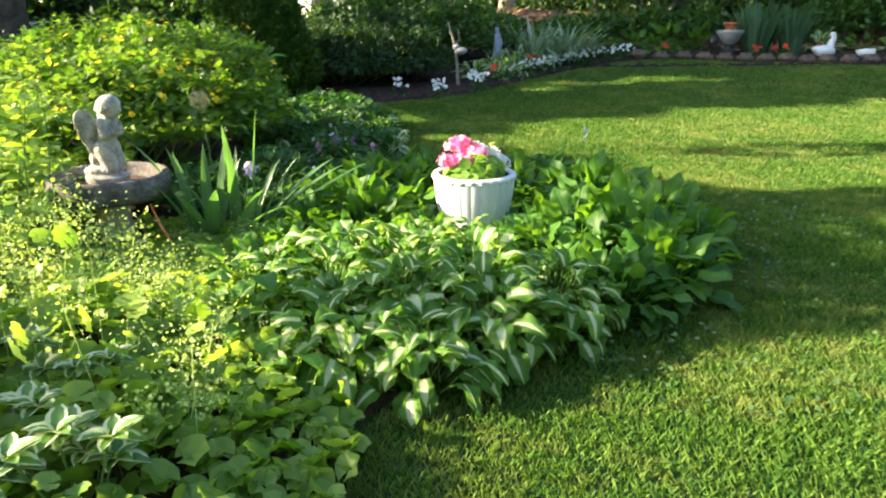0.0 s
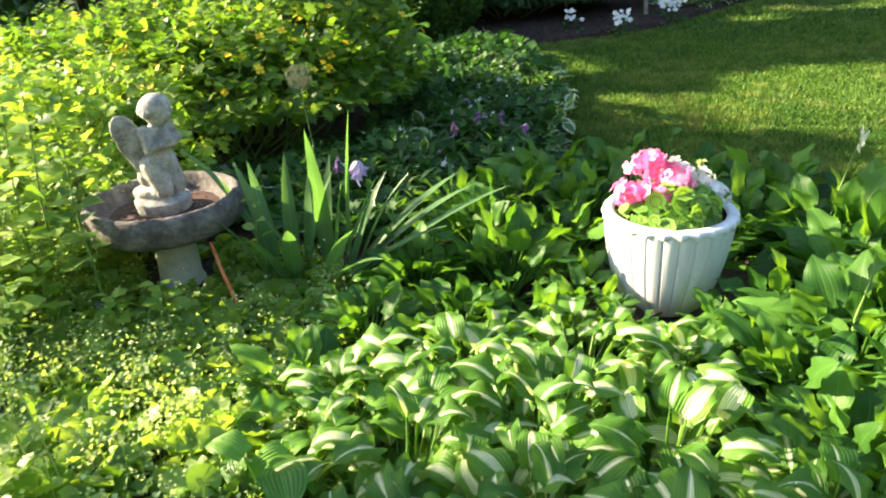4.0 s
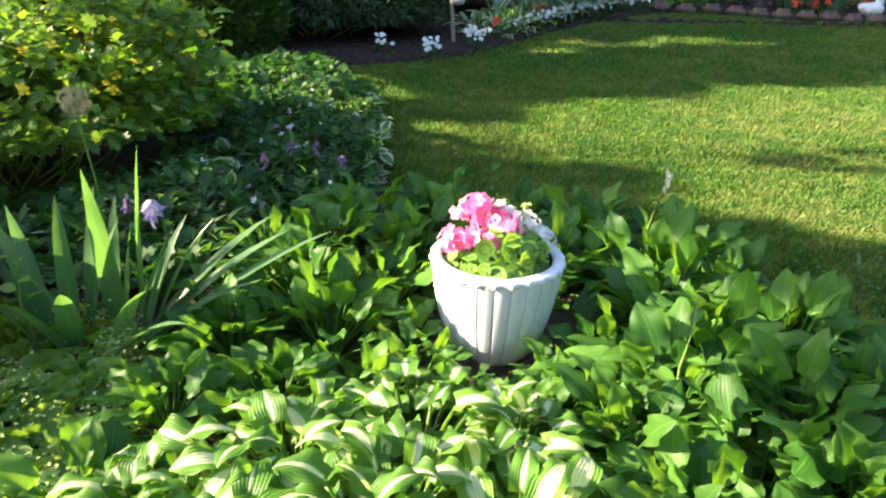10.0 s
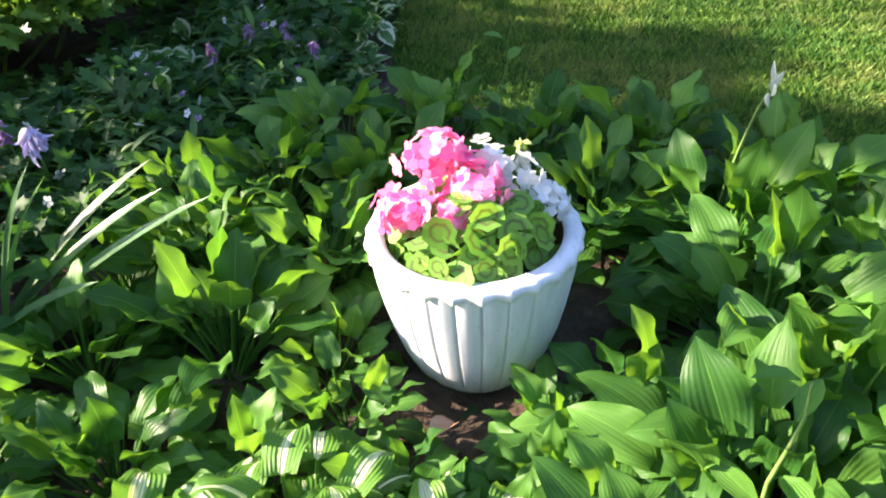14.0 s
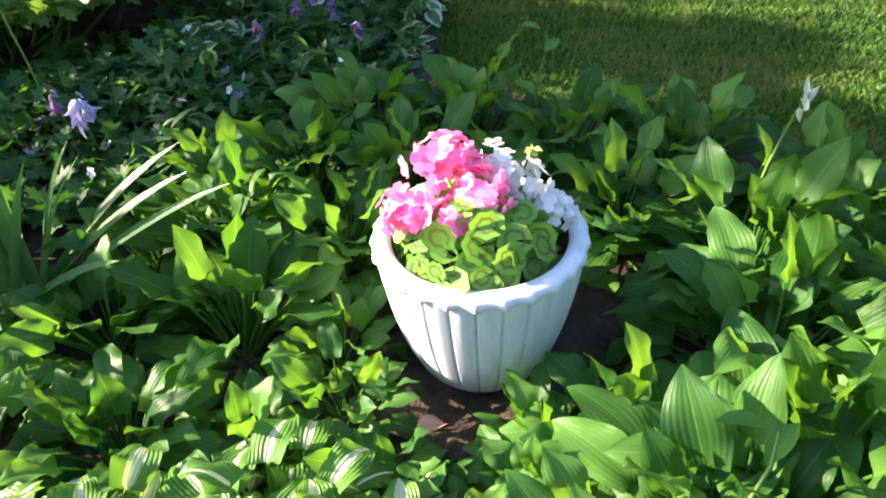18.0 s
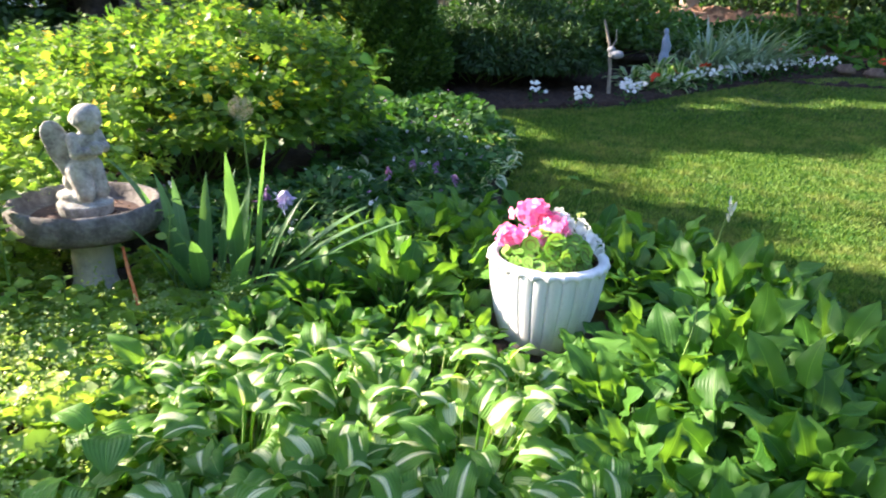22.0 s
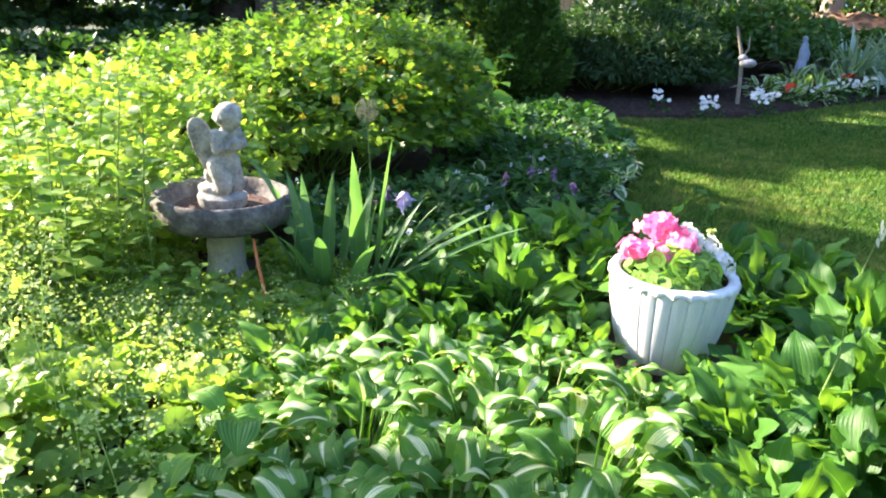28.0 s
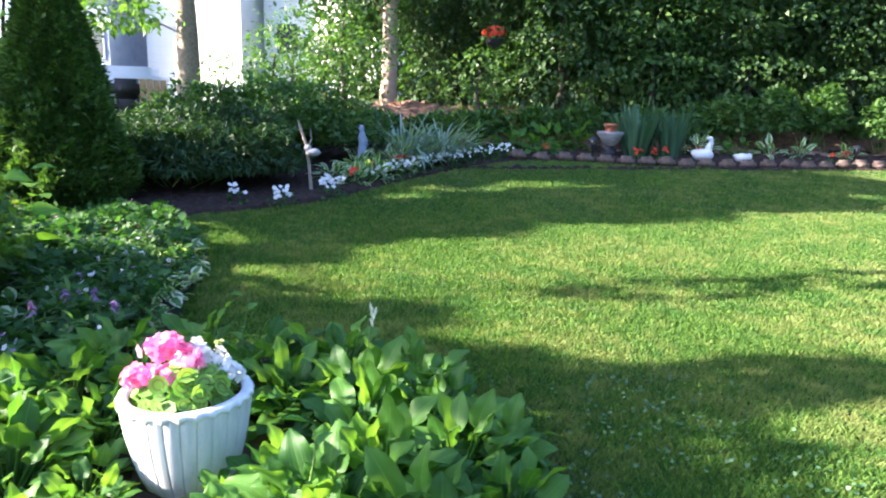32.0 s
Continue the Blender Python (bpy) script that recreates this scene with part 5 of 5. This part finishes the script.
for i, (x, y, r, h) in enumerate(WOODS):
    tree("tree", "dense dark leafy tree closing the back of the garden", (x, y), 0.09, h * 0.8, [((0, 0, h * 0.3), (r, r * 0.7, h * 0.3)), ((r * 0.3, 0.3, h * 0.62), (r * 1.1, r * 0.8, h * 0.34)), ((-r * 0.4, 0.1, h * 0.9), (r, r * 0.8, h * 0.3))], (TREE, TREE, TREE_MID, TREE, TREE, TREE)[i], BARK, 0.12, 900)
for x, y, r in ((4.5, 19.5, 2.6), (8.0, 20, 2.8), (11.5, 20, 2.8), (15, 18, 2.8), (1.8, 24, 2.4), (6.0, 24, 3.2), (10.0, 25, 3.2), (14.5, 25, 3.2), (19, 22, 3.5), (19, 15, 3)):
    tree("tree", "tall dark tree in the wood behind the garden", (x, y), 0.2, 6.0, [((0, 0, 1.4), (r, 1.6, 1.7)), ((0.4, 0, 3.8), (r * 1.1, 1.8, 1.9)), ((0, 0, 6.4), (r, 1.8, 1.7))], TREE, BARK, 0.26, 300)
for x, y, r, h in ((-0.7, 14.2, 0.8, 2.0), (0.2, 14.6, 0.8, 1.9), (-1.7, 15.0, 0.7, 1.5), (3.1, 14.6, 0.7, 1.5), (0.5, 15.6, 0.9, 2.7), (-0.5, 15.9, 0.9, 2.4)):
    tree("tree", "airy young tree with light green leaves behind the border", (x, y), 0.05, h * 0.8, [((0, 0, h * 0.35), (r, r * 0.7, h * 0.35)), ((r * 0.3, 0.3, h * 0.75), (r * 1.1, r * 0.8, h * 0.4))], TREE_MID, BARK, 0.1, 360)
tree("tree", "airy young tree with light green leaves behind the border", (-4.4, 12.6), 0.06, 2.4, [((0, 0, 0.9), (0.9, 0.6, 0.8)), ((0.3, 0.3, 1.9), (1.0, 0.7, 0.8))], TREE_LIME, BARK, 0.11, 420)
# dark shrubs at the left edge
for x, y, r, h in ((-5.4, 6.6, 0.9, 0.6), (-6.4, 5.6, 1.0, 0.65), (-4.6, 7.4, 0.9, 0.6), (-7.2, 4.4, 1.0, 0.7), (-6.6, 7.2, 1.0, 0.65), (-7.6, 8.4, 1.3, 1.7), (-8.6, 6.9, 1.3, 1.8), (-4.2, 10.5, 1.2, 1.3), (-9.3, 5.2, 1.3, 1.8), (-9.6, 3.4, 1.3, 1.8), (-6.6, 10.8, 1.6, 1.6)):
    shrub("dark_shrub", "dark green shrub behind the flower bed", "shrub", (x, y), [((0, 0, h * 0.4), (r, r * 0.8, h * 0.45)), ((r * 0.5, 0.2, h * 0.6), (r * 0.7, r * 0.7, h * 0.4))], long_leaf(0.32, 0.1, 0.2, 4), 0.12, 420, TREE, 20)


# ---- far border ----
shrub("yew_hedge", "low spreading dark green evergreen behind the mulch", "shrub", (-1.45, 9.75), [((0, 0, 0.3), (0.9, 0.6, 0.42)), ((0.8, 0.2, 0.32), (0.7, 0.6, 0.42)), ((-0.7, 0.3, 0.35), (0.8, 0.6, 0.45)), ((0.2, 0.6, 0.45), (1.2, 0.6, 0.5))], long_leaf(0.12, 0.1, 0.35, 4), 0.11, 900, YEW, 30, shoots=30)
shrub("green_shrub", "bright green leafy shrub behind the evergreen", "shrub", (-0.9, 11.6), [((-0.6, 0, 0.5), (0.8, 0.6, 0.62)), ((0.5, 0, 0.55), (1.0, 0.6, 0.66)), ((1.4, 0.2, 0.4), (0.8, 0.6, 0.5))], long_leaf(0.3, 0.1, 0.2, 4), 0.09, 420, TREE_MID, 30)


def far_blades(at, count, h, mat, label, category, wide=0.22, name="iris", lean=22, droop=18):
    root = thing(name, label, category, (*at, gz(*at)))
    sp = []
    for _ in range(count):
        a = RNG.uniform(0, 6.28)
        q = RNG.uniform(0, wide)
        sp.append(((math.cos(a) * q, math.sin(a) * q), a, h * RNG.uniform(0.65, 1.1), lean * RNG.uniform(0.2, 1.2), droop * RNG.uniform(0.3, 1.6), 0.016))
    put("foliage", np_mesh("blades", *joined(*blade_set(sp))), mat, root)


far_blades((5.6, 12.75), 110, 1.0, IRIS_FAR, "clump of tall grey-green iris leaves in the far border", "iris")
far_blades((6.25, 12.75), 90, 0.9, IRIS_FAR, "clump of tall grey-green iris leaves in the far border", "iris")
far_blades((1.5, 11.7), 240, 0.95, GRASSY, "mound of pale striped ribbon grass behind white flowers", "grass", 0.35, "ribbon_grass", 50, 70)
far_blades((2.1, 12.15), 170, 0.85, GRASSY, "mound of pale striped ribbon grass behind white flowers", "grass", 0.3, "ribbon_grass", 50, 70)

FAR_VAR = leaf_set(RIM_VAR, 0.22, 0.1, 0.1, 90)
for x, y, k in ((0.75, 10.15, 0.95), (1.05, 10.6, 1.0), (0.45, 10.3, 0.85), (1.35, 11.1, 1.0), (0.75, 10.8, 1.0), (0.95, 10.3, 0.9)):
    hosta((x, y), FAR_VAR, 26, k, "cream-edged hosta in the far border", "hostas in the far border")
for x, y, k in ((6.95, 13.1, 1.15), (8.2, 12.9, 1.0), (8.8, 12.9, 1.0), (9.7, 12.9, 1.0)):
    hosta((x, y), FAR_VAR, 22, k, "cream-edged hosta in the far border", "hostas in the far border")
for x, y, k in ((2.9, 13.0, 1.5), (3.5, 13.2, 1.5), (4.2, 13.2, 1.5), (3.9, 12.8, 1.2), (4.7, 13.4, 1.4), (2.4, 12.6, 1.2), (7.6, 13.0, 1.2)):
    hosta((x, y), GREEN_LEAVES, 22, k, "large green hosta in the shade of the far border", "hostas in the far border")
for x, y, h in ((7.7, 13.7, 0.9), (8.5, 13.6, 1.05), (9.6, 13.7, 1.1), (10.8, 13.4, 1.0), (7.0, 13.8, 0.7), (12, 13.3, 1.0), (0.9, 13.2, 0.55), (1.9, 13.4, 0.5), (2.9, 13.9, 0.5), (3.9, 14.0, 0.55), (4.9, 14.0, 0.6), (5.9, 13.8, 0.6), (-0.2, 12.9, 0.6)):
    shrub("border_shrub", "fresh green leafy perennial at the back of the border", "shrub", (x, y), [((0, 0, h * 0.5), (0.5, 0.4, h * 0.5)), ((0.25, 0.1, h * 0.75), (0.35, 0.3, h * 0.4))], long_leaf(0.25, 0.1, 0.25, 4), 0.13, 300, TREE_MID, 14)


def bedding(at, mat, n, label, size=0.03, r=0.09):
    root = thing("bedding_plant", label, "flower", (*at, gz(*at) + 0.04), 0, "bedding plants in the far border")
    d = ball_dirs(40, 0.5)
    d[:, 2] = abs(d[:, 2])
    put("foliage", np_mesh("bedding_leaves", *foliage(d * (r, r, 0.1), d, small_leaf(0.35), 0.05, 0.5)), UNDER, root, kind="stuff")
    for i in range(n):
        a, q = RNG.uniform(0, 6.28), RNG.uniform(0.15, 1.1)
        ob = put("flower", BEDDING_FLOWERS[mat.name], None, root)
        ob.location = (math.cos(a) * q * r, math.sin(a) * q * r, RNG.uniform(0.1, 0.21))
        ob.rotation_euler = (RNG.uniform(0.5, 1.3), RNG.uniform(-0.3, 0.3), RNG.uniform(-0.8, 0.8))
        ob.scale = [size * RNG.uniform(0.8, 1.25)] * 3


BEDDING_FLOWERS = {}
for _m in (WHITE_PETAL, RED_PETAL):
    BEDDING_FLOWERS[_m.name] = np_mesh("bedding_flower", *star_flower(5, 0.15, 0.48))
    BEDDING_FLOWERS[_m.name].materials.append(_m)


BR = random.Random(11)
for x, y in ((-0.55, 8.95), (-0.08, 8.72), (0.0, 8.85), (0.46, 9.25), (0.52, 9.45), (0.42, 9.6)):
    bedding((x, y), WHITE_PETAL, 11, "white bedding flowers in dark mulch", 0.023, 0.11)
for i in range(26):
    s = i / 25
    x, y = 0.95 + 2.3 * s + BR.uniform(-0.07, 0.07), 10.2 + 2.35 * s ** 0.9 + BR.uniform(-0.1, 0.12)
    bedding((x, y), WHITE_PETAL, BR.randint(4, 8), "white bedding flowers in dark mulch", 0.022, 0.11)
for x, y in ((1.0, 10.8), (1.35, 11.0), (2.5, 12.35), (2.2, 12.3), (3.9, 12.5), (5.45, 12.3), (5.75, 12.3), (5.95, 12.35), (6.6, 12.4), (9.0, 12.25), (9.25, 12.3), (10.3, 12.3), (0.75, 10.0)):
    bedding((x, y), RED_PETAL, 4, "red bedding flowers in the far border", 0.03, 0.08)


def edging():
    root = tagged(new("stone_edging"), "row of rounded reddish edging stones along the lawn", "edging", kind="structure")
    meshes = []
    for v in range(4):
        bm = bmesh.new()
        box(bm, (0, 0, 0.06), (0.3, 0.16, 0.17), 0, 0.05)
        for q in bm.verts:
            q.co.x *= 1 - 0.18 * max(0, q.co.z) / 0.16
            q.co += Vector((noise.noise(q.co * 9 + Vector((v, 0, 0))), noise.noise(q.co * 9 + Vector((0, v, 5))), noise.noise(q.co * 9 + Vector((3, v, 0))))) * 0.015
        for f in bm.faces:
            f.smooth = True
        me = bpy.data.meshes.new("stone")
        bm.to_mesh(me)
        bm.free()
        me.materials.append(STONE)
        meshes.append(me)
    line = [(3.4, 12.3), (4.2, 12.28), (5.5, 11.98), (6.5, 11.9), (8.0, 11.92), (9.7, 11.96), (13.5, 11.9)]
    for (x0, y0), (x1, y1) in zip(line, line[1:]):
        n = max(1, int(math.hypot(x1 - x0, y1 - y0) / 0.325))
        for i in range(n):
            s = i / n
            x, y = x0 + (x1 - x0) * s, y0 + (y1 - y0) * s + BR.uniform(-0.02, 0.02) + 0.06
            ob = put("stone", meshes[BR.randrange(4)], None, root)
            ob.location = (x, y, gz(x, y) + BR.uniform(-0.01, 0.02))
            ob.rotation_euler = (BR.uniform(-0.08, 0.08), BR.uniform(-0.06, 0.06), math.atan2(y1 - y0, x1 - x0) + BR.uniform(-0.1, 0.1))


edging()


# ---- ornaments in the far border ----
def balls_mesh(name, balls):
    bm = bmesh.new()
    for c, r in balls:
        bmesh.ops.create_uvsphere(bm, u_segments=14, v_segments=10, radius=1.0, matrix=Matrix.Translation(c) @ Matrix.Diagonal((*r, 1)))
    me = bpy.data.meshes.new(name)
    for f in bm.faces:
        f.smooth = True
    bm.to_mesh(me)
    bm.free()
    return me


def ornament(name, label, category, balls, at, rz, mat, voxel=0.015):
    ob = put(name, balls_mesh(name, balls), mat)
    ob.location, ob.rotation_euler = (*at, gz(*at) + 0.04), (0, 0, rz)
    rem = ob.modifiers.new("blend", "REMESH")
    rem.mode, rem.voxel_size, rem.use_smooth_shade = "VOXEL", voxel, True
    return tagged(ob, label, category)


ornament("swan_ornament", "white swan garden ornament beside stone edging", "ornament", [((0, 0, 0.1), (0.2, 0.11, 0.1)), ((-0.14, 0, 0.13), (0.09, 0.06, 0.06)), ((0.1, 0, 0.2), (0.06, 0.055, 0.1)), ((0.13, 0, 0.3), (0.045, 0.045, 0.09)), ((0.11, 0, 0.38), (0.055, 0.04, 0.04))], (6.62, 12.32), 0.1, WHITE_ORN)
ornament("duck_ornament", "small white duck garden ornament with dark breast", "ornament", [((0, 0, 0.08), (0.15, 0.08, 0.075)), ((-0.12, 0, 0.11), (0.06, 0.04, 0.03)), ((0.12, 0, 0.1), (0.05, 0.05, 0.06))], (7.3, 12.25), 0.0, WHITE_ORN)
ornament("figurine", "pale blue-white garden figurine among striped leaves", "statue", [((0, 0, 0.2), (0.07, 0.06, 0.22)), ((0, 0, 0.44), (0.055, 0.05, 0.14)), ((-0.01, 0, 0.6), (0.035, 0.035, 0.045)), ((0.05, 0, 0.4), (0.03, 0.03, 0.08))], (0.84, 11.0), 0.2, BLUE_ORN)


def urn(at):
    root = thing("urn", "grey footed urn topped with a small terracotta pot", "urn", (*at, gz(*at) + 0.03))
    put("base", lathe([(0, 0), (0.14, 0), (0.14, 0.05), (0.09, 0.08), (0.07, 0.16), (0.12, 0.2)], 24), BLACK, root, "dark foot")
    put("bowl", lathe([(0.07, 0.16), (0.15, 0.22), (0.2, 0.32), (0.23, 0.36), (0.24, 0.4), (0.2, 0.405), (0.0, 0.4)], 28), GREY_URN, root, "grey bowl")
    put("small_pot", lathe([(0.09, 0.4), (0.11, 0.5), (0.13, 0.5), (0.13, 0.54), (0.11, 0.54), (0.0, 0.52)], 20), TERRACOTTA, root, "terracotta pot")


urn((5.12, 12.75))


def solar_light(at):
    root = thing("garden_light", "small black lantern garden light by the edging", "garden light", (*at, gz(*at)), 0, "garden lights along the border")
    put("post", lathe([(0.018, 0), (0.018, 0.2), (0.05, 0.21)], 10), BLACK, root)
    put("lens", lathe([(0.05, 0.21), (0.055, 0.24), (0.055, 0.3), (0.05, 0.32)], 14), GLASS, root)
    put("cap", lathe([(0.09, 0.31), (0.085, 0.33), (0.04, 0.37), (0.0, 0.38)], 14), BLACK, root)


for p in ((4.75, 12.55), (9.45, 12.3)):
    solar_light(p)


def birch_stake():
    root = thing("small_tree", "thin bare pale sapling with a small bird ornament", "sapling", (0.16, 9.7, gz(0.16, 9.7) + 0.02))
    put("trunk", np_mesh("trunk", *tube([(0.05, 0, 0), (0.03, 0, 0.3), (0.0, 0, 0.55), (-0.1, 0, 0.85)], [0.025, 0.022, 0.02, 0.012], 7)), TWIG, root)
    put("branch", np_mesh("branch", *tube([(0.0, 0, 0.5), (0.06, 0, 0.62), (0.05, 0.02, 0.75)], [0.012, 0.01, 0.005], 6)), TWIG, root)
    put("ornament", balls_mesh("bird", [((0.08, -0.03, 0.47), (0.09, 0.06, 0.05)), ((0.02, -0.03, 0.52), (0.05, 0.04, 0.04))]), GREY_URN, root, "pale round ornament")


birch_stake()


# ---- houses, fences and yard beyond ----
def house(at, size, mat, label, rz=0.0, boards=True, openings=(-0.28, 0.28)):
    w, d, h = size
    root = thing("house", label, "house", (*at, gz(*at) - 0.1), rz)
    bm = bmesh.new()
    box(bm, (0, 0, h / 2), (w, d, h))
    wall = part("wall", bm, mat, root, smooth=False)
    if boards:
        me = bpy.data.meshes.new("siding")
        bm = bmesh.new()
        box(bm, (0, 0, 0), (w + 0.02, 0.03, 0.15))
        bm.to_mesh(me)
        bm.free()
        me.materials.append(mat)
        for i in range(int(h / 0.17)):
            ob = put("siding_board", me, None, wall)
            ob.location, ob.rotation_euler = (0, -d / 2 - 0.012, 0.1 + i * 0.17), (0.08, 0, 0)
    bm = bmesh.new()
    vs = [bm.verts.new(p) for p in ((-w / 2 - 0.4, -d / 2 - 0.4, h), (w / 2 + 0.4, -d / 2 - 0.4, h), (w / 2 + 0.4, d / 2 + 0.4, h), (-w / 2 - 0.4, d / 2 + 0.4, h), (-w / 2 - 0.4, 0, h + d * 0.35), (w / 2 + 0.4, 0, h + d * 0.35))]
    for q in ((0, 1, 5, 4), (2, 3, 4, 5), (0, 4, 3), (1, 2, 5), (0, 3, 2, 1)):
        bm.faces.new([vs[i] for i in q])
    part("roof", bm, ROOF, root, smooth=False)
    for sx in openings:
        bm = bmesh.new()
        box(bm, (sx * w, -d / 2 - 0.04, h * 0.55), (1.1, 0.08, 1.3))
        win = part("window", bm, SIDING, root, "white window frame", smooth=False)
        bm = bmesh.new()
        box(bm, (sx * w, -d / 2 - 0.085, h * 0.55), (0.95, 0.02, 1.15))
        part("pane", bm, GLASS, win, smooth=False)
    return root


house((-4.5, 34), (4.6, 6, 6), SIDING, "white sided house beyond the fence", -0.45, True, ())
house((0.6, 33), (5, 6, 4.2), SIDING, "white board house behind the trees", -0.45)
house((-9.9, 35), (3.4, 6, 4.2), GREY_SIDING, "blue-grey sided house beyond the yard", -0.3)
house((-10.4, 43), (3.4, 5, 5.5), BRICK_PINK, "pinkish brick house between its neighbours", -0.3, False)
house((-16, 20), (8, 7, 4), SIDING, "white sided house behind the dark trees", -0.5)


def fence(x0, x1, y, h, mat, label, w=0.14, gap=0.02):
    root = thing("fence", label, "fence", (x0, y, gz(x0, y)))
    me = bpy.data.meshes.new("board")
    bm = bmesh.new()
    box(bm, (0, 0, h / 2), (w, 0.02, h), 0, 0.004)
    bm.to_mesh(me)
    bm.free()
    me.materials.append(mat)
    n = int((x1 - x0) / (w + gap))
    for i in range(n):
        ob = put("board", me, None, root)
        ob.location = (i * (w + gap), BR.uniform(-0.004, 0.004), BR.uniform(-0.02, 0.02))
    for z in (0.25, h - 0.25):
        bm = bmesh.new()
        box(bm, ((x1 - x0) / 2, 0.04, z), (x1 - x0, 0.04, 0.08))
        part("rail", bm, mat, root, smooth=False)


fence(-4.35, -3.6, 19.0, 1.0, BOARD, "tan upright board fence panel in the yard beyond")
fence(-3.5, 0.6, 19.4, 0.9, GREY_BOARD, "weathered grey picket fence in the yard beyond", 0.09, 0.06)


def covered_boat():
    root = thing("covered_trailer", "low trailer under a white cover in the yard", "trailer", (-6.1, 22.5, gz(-6.1, 22.5)))
    bm = bmesh.new()
    box(bm, (0, 0, 0.75), (2.6, 1.8, 1.1), 0, 0.25)
    part("cover", bm, SIDING, root, "white fabric cover")
    bm = bmesh.new()
    box(bm, (0, 0, 0.18), (2.5, 1.6, 0.12), 0, 0.02)
    part("frame", bm, BLACK, root)
    for sx in (-0.6, 0.6):
        ob = put("wheel", lathe([(0, -0.09), (0.24, -0.09), (0.27, -0.05), (0.27, 0.05), (0.24, 0.09), (0, 0.09)], 24), BLACK, root)
        ob.location, ob.rotation_euler = (sx, -0.85, 0.27), (radians(90), 0, 0)


covered_boat()


def grill(at):
    root = thing("grill", "covered black grill standing in the yard", "grill", (*at, gz(*at)))
    bm = bmesh.new()
    box(bm, (0, 0, 0.75), (0.75, 0.5, 0.5), 0, 0.12)
    part("lid", bm, BLACK, root)
    for sx in (-0.3, 0.3):
        for sy in (-0.18, 0.18):
            bm = bmesh.new()
            box(bm, (sx, sy, 0.26), (0.05, 0.05, 0.54))
            part("leg", bm, BLACK, root)


grill((-4.9, 19.6))


# ---- the house and trees behind the camera ----
house((1.0, -11), (24, 8, 6), SIDING, "white sided house at the open side of the garden", math.pi)
for x, y in ((15.5, 8.5), (16, 3.5), (15.5, -1.5), (15, -6)):
    tree("tree", "broad leafy tree closing the side of the garden", (x, y), 0.2, 6.0, [((0, 0, 1.8), (1.8, 2.4, 1.8)), ((0.3, 0.4, 4.4), (2.0, 2.6, 1.9)), ((0, 0, 6.6), (1.8, 2.2, 1.4))], TREE, BARK, 0.3, 150)


def hanging_basket(at, z):
    root = thing("hanging_basket", "dark hanging basket full of red flowers below a limb", "basket", (*at, z))
    put("basket", lathe([(0.0, -0.14), (0.1, -0.12), (0.16, -0.03), (0.17, 0.02)], 18), BLACK, root)
    put("wire", np_mesh("wire", *joined(*[tube([(0.16 * math.cos(a), 0.16 * math.sin(a), 0.02), (0, 0, 0.45)], 0.004, 4) for a in (0, 2.1, 4.2)], tube([(0, 0, 0.45), (0, 0, 1.2)], 0.004, 4))), BLACK, root)
    d = ball_dirs(160, 0.3)
    put("foliage", np_mesh("basket_leaves", *foliage(d * (0.2, 0.2, 0.12) + (0, 0, 0.06), d, small_leaf(0.35), 0.06, 0.5)), UNDER, root, kind="stuff")
    d = ball_dirs(60, 0.3)
    put("flower", np_mesh("basket_flowers", *scatter(star_flower(5, 0.2, 0.45), d * (0.23, 0.23, 0.16) + (0, 0, 0.08), frames_of(np.cross(d, RNG.normal(size=d.shape)), d), RNG.uniform(0.025, 0.045, 60))), RED_PETAL, root, kind="stuff")


hanging_basket((3.25, 14.0), 2.5)


def rock(at, size, seed, label):
    bm = bmesh.new()
    bmesh.ops.create_icosphere(bm, subdivisions=3, radius=1.0)
    for v in bm.verts:
        k = 1 + 0.25 * noise.noise(v.co * 1.3 + Vector((seed, 0, 0))) + 0.1 * noise.noise(v.co * 4 + Vector((0, seed, 0)))
        v.co = Vector((v.co.x * size[0], v.co.y * size[1], v.co.z * size[2])) * k
    ob = part("rock", bm, PED)
    ob.location = (*at, gz(*at) + size[2] * 0.5)
    return tagged(ob, label, "rock")


rock((-1.86, 3.1), (0.07, 0.05, 0.045), 3, "pale grey rock at the foot of the bird bath")
rock((-1.7, 3.02), (0.05, 0.04, 0.03), 8, "pale grey rock at the foot of the bird bath")


def dead_leaf(at, z, rz):
    V, F, uv = long_leaf(0.34, 0.25, 0.2, 6)
    ob = put("dead_leaf", np_mesh("dead_leaf", V * 0.075, F, uv), DEAD)
    ob.location, ob.rotation_euler = (*at, z), (0.5, 0.2, rz)
    tagged(ob, "curled brown dead leaf lying among hosta leaves", "leaf")


dead_leaf((0.14, 3.25), 0.1, 2.6)


def clover():
    """Small clover leaves in the lawn beside the hostas."""
    n = 2600
    x, y = RNG.uniform(0.5, 2.6, n), RNG.uniform(1.7, 4.4, n)
    ok = ~inside(x, y, BED) & (np.sin(x * 5 + 1) * np.cos(y * 4) + RNG.normal(size=n) * 0.5 > -0.1)
    x, y = x[ok], y[ok]
    out = unit(np.stack([RNG.normal(size=len(x)), RNG.normal(size=len(x)), np.full(len(x), 0.3)], -1))
    ob = put("clover", np_mesh("clover", *foliage(np.stack([x, y, g(x, y) + RNG.uniform(0.015, 0.04, len(x))], -1), out, round_leaf(3, 0.3, 0.1), 0.02, 0.3, 1.0)), CLOVER)
    tagged(ob, "patch of small clover leaves in the lawn beside hostas", "clover", kind="stuff")


clover()
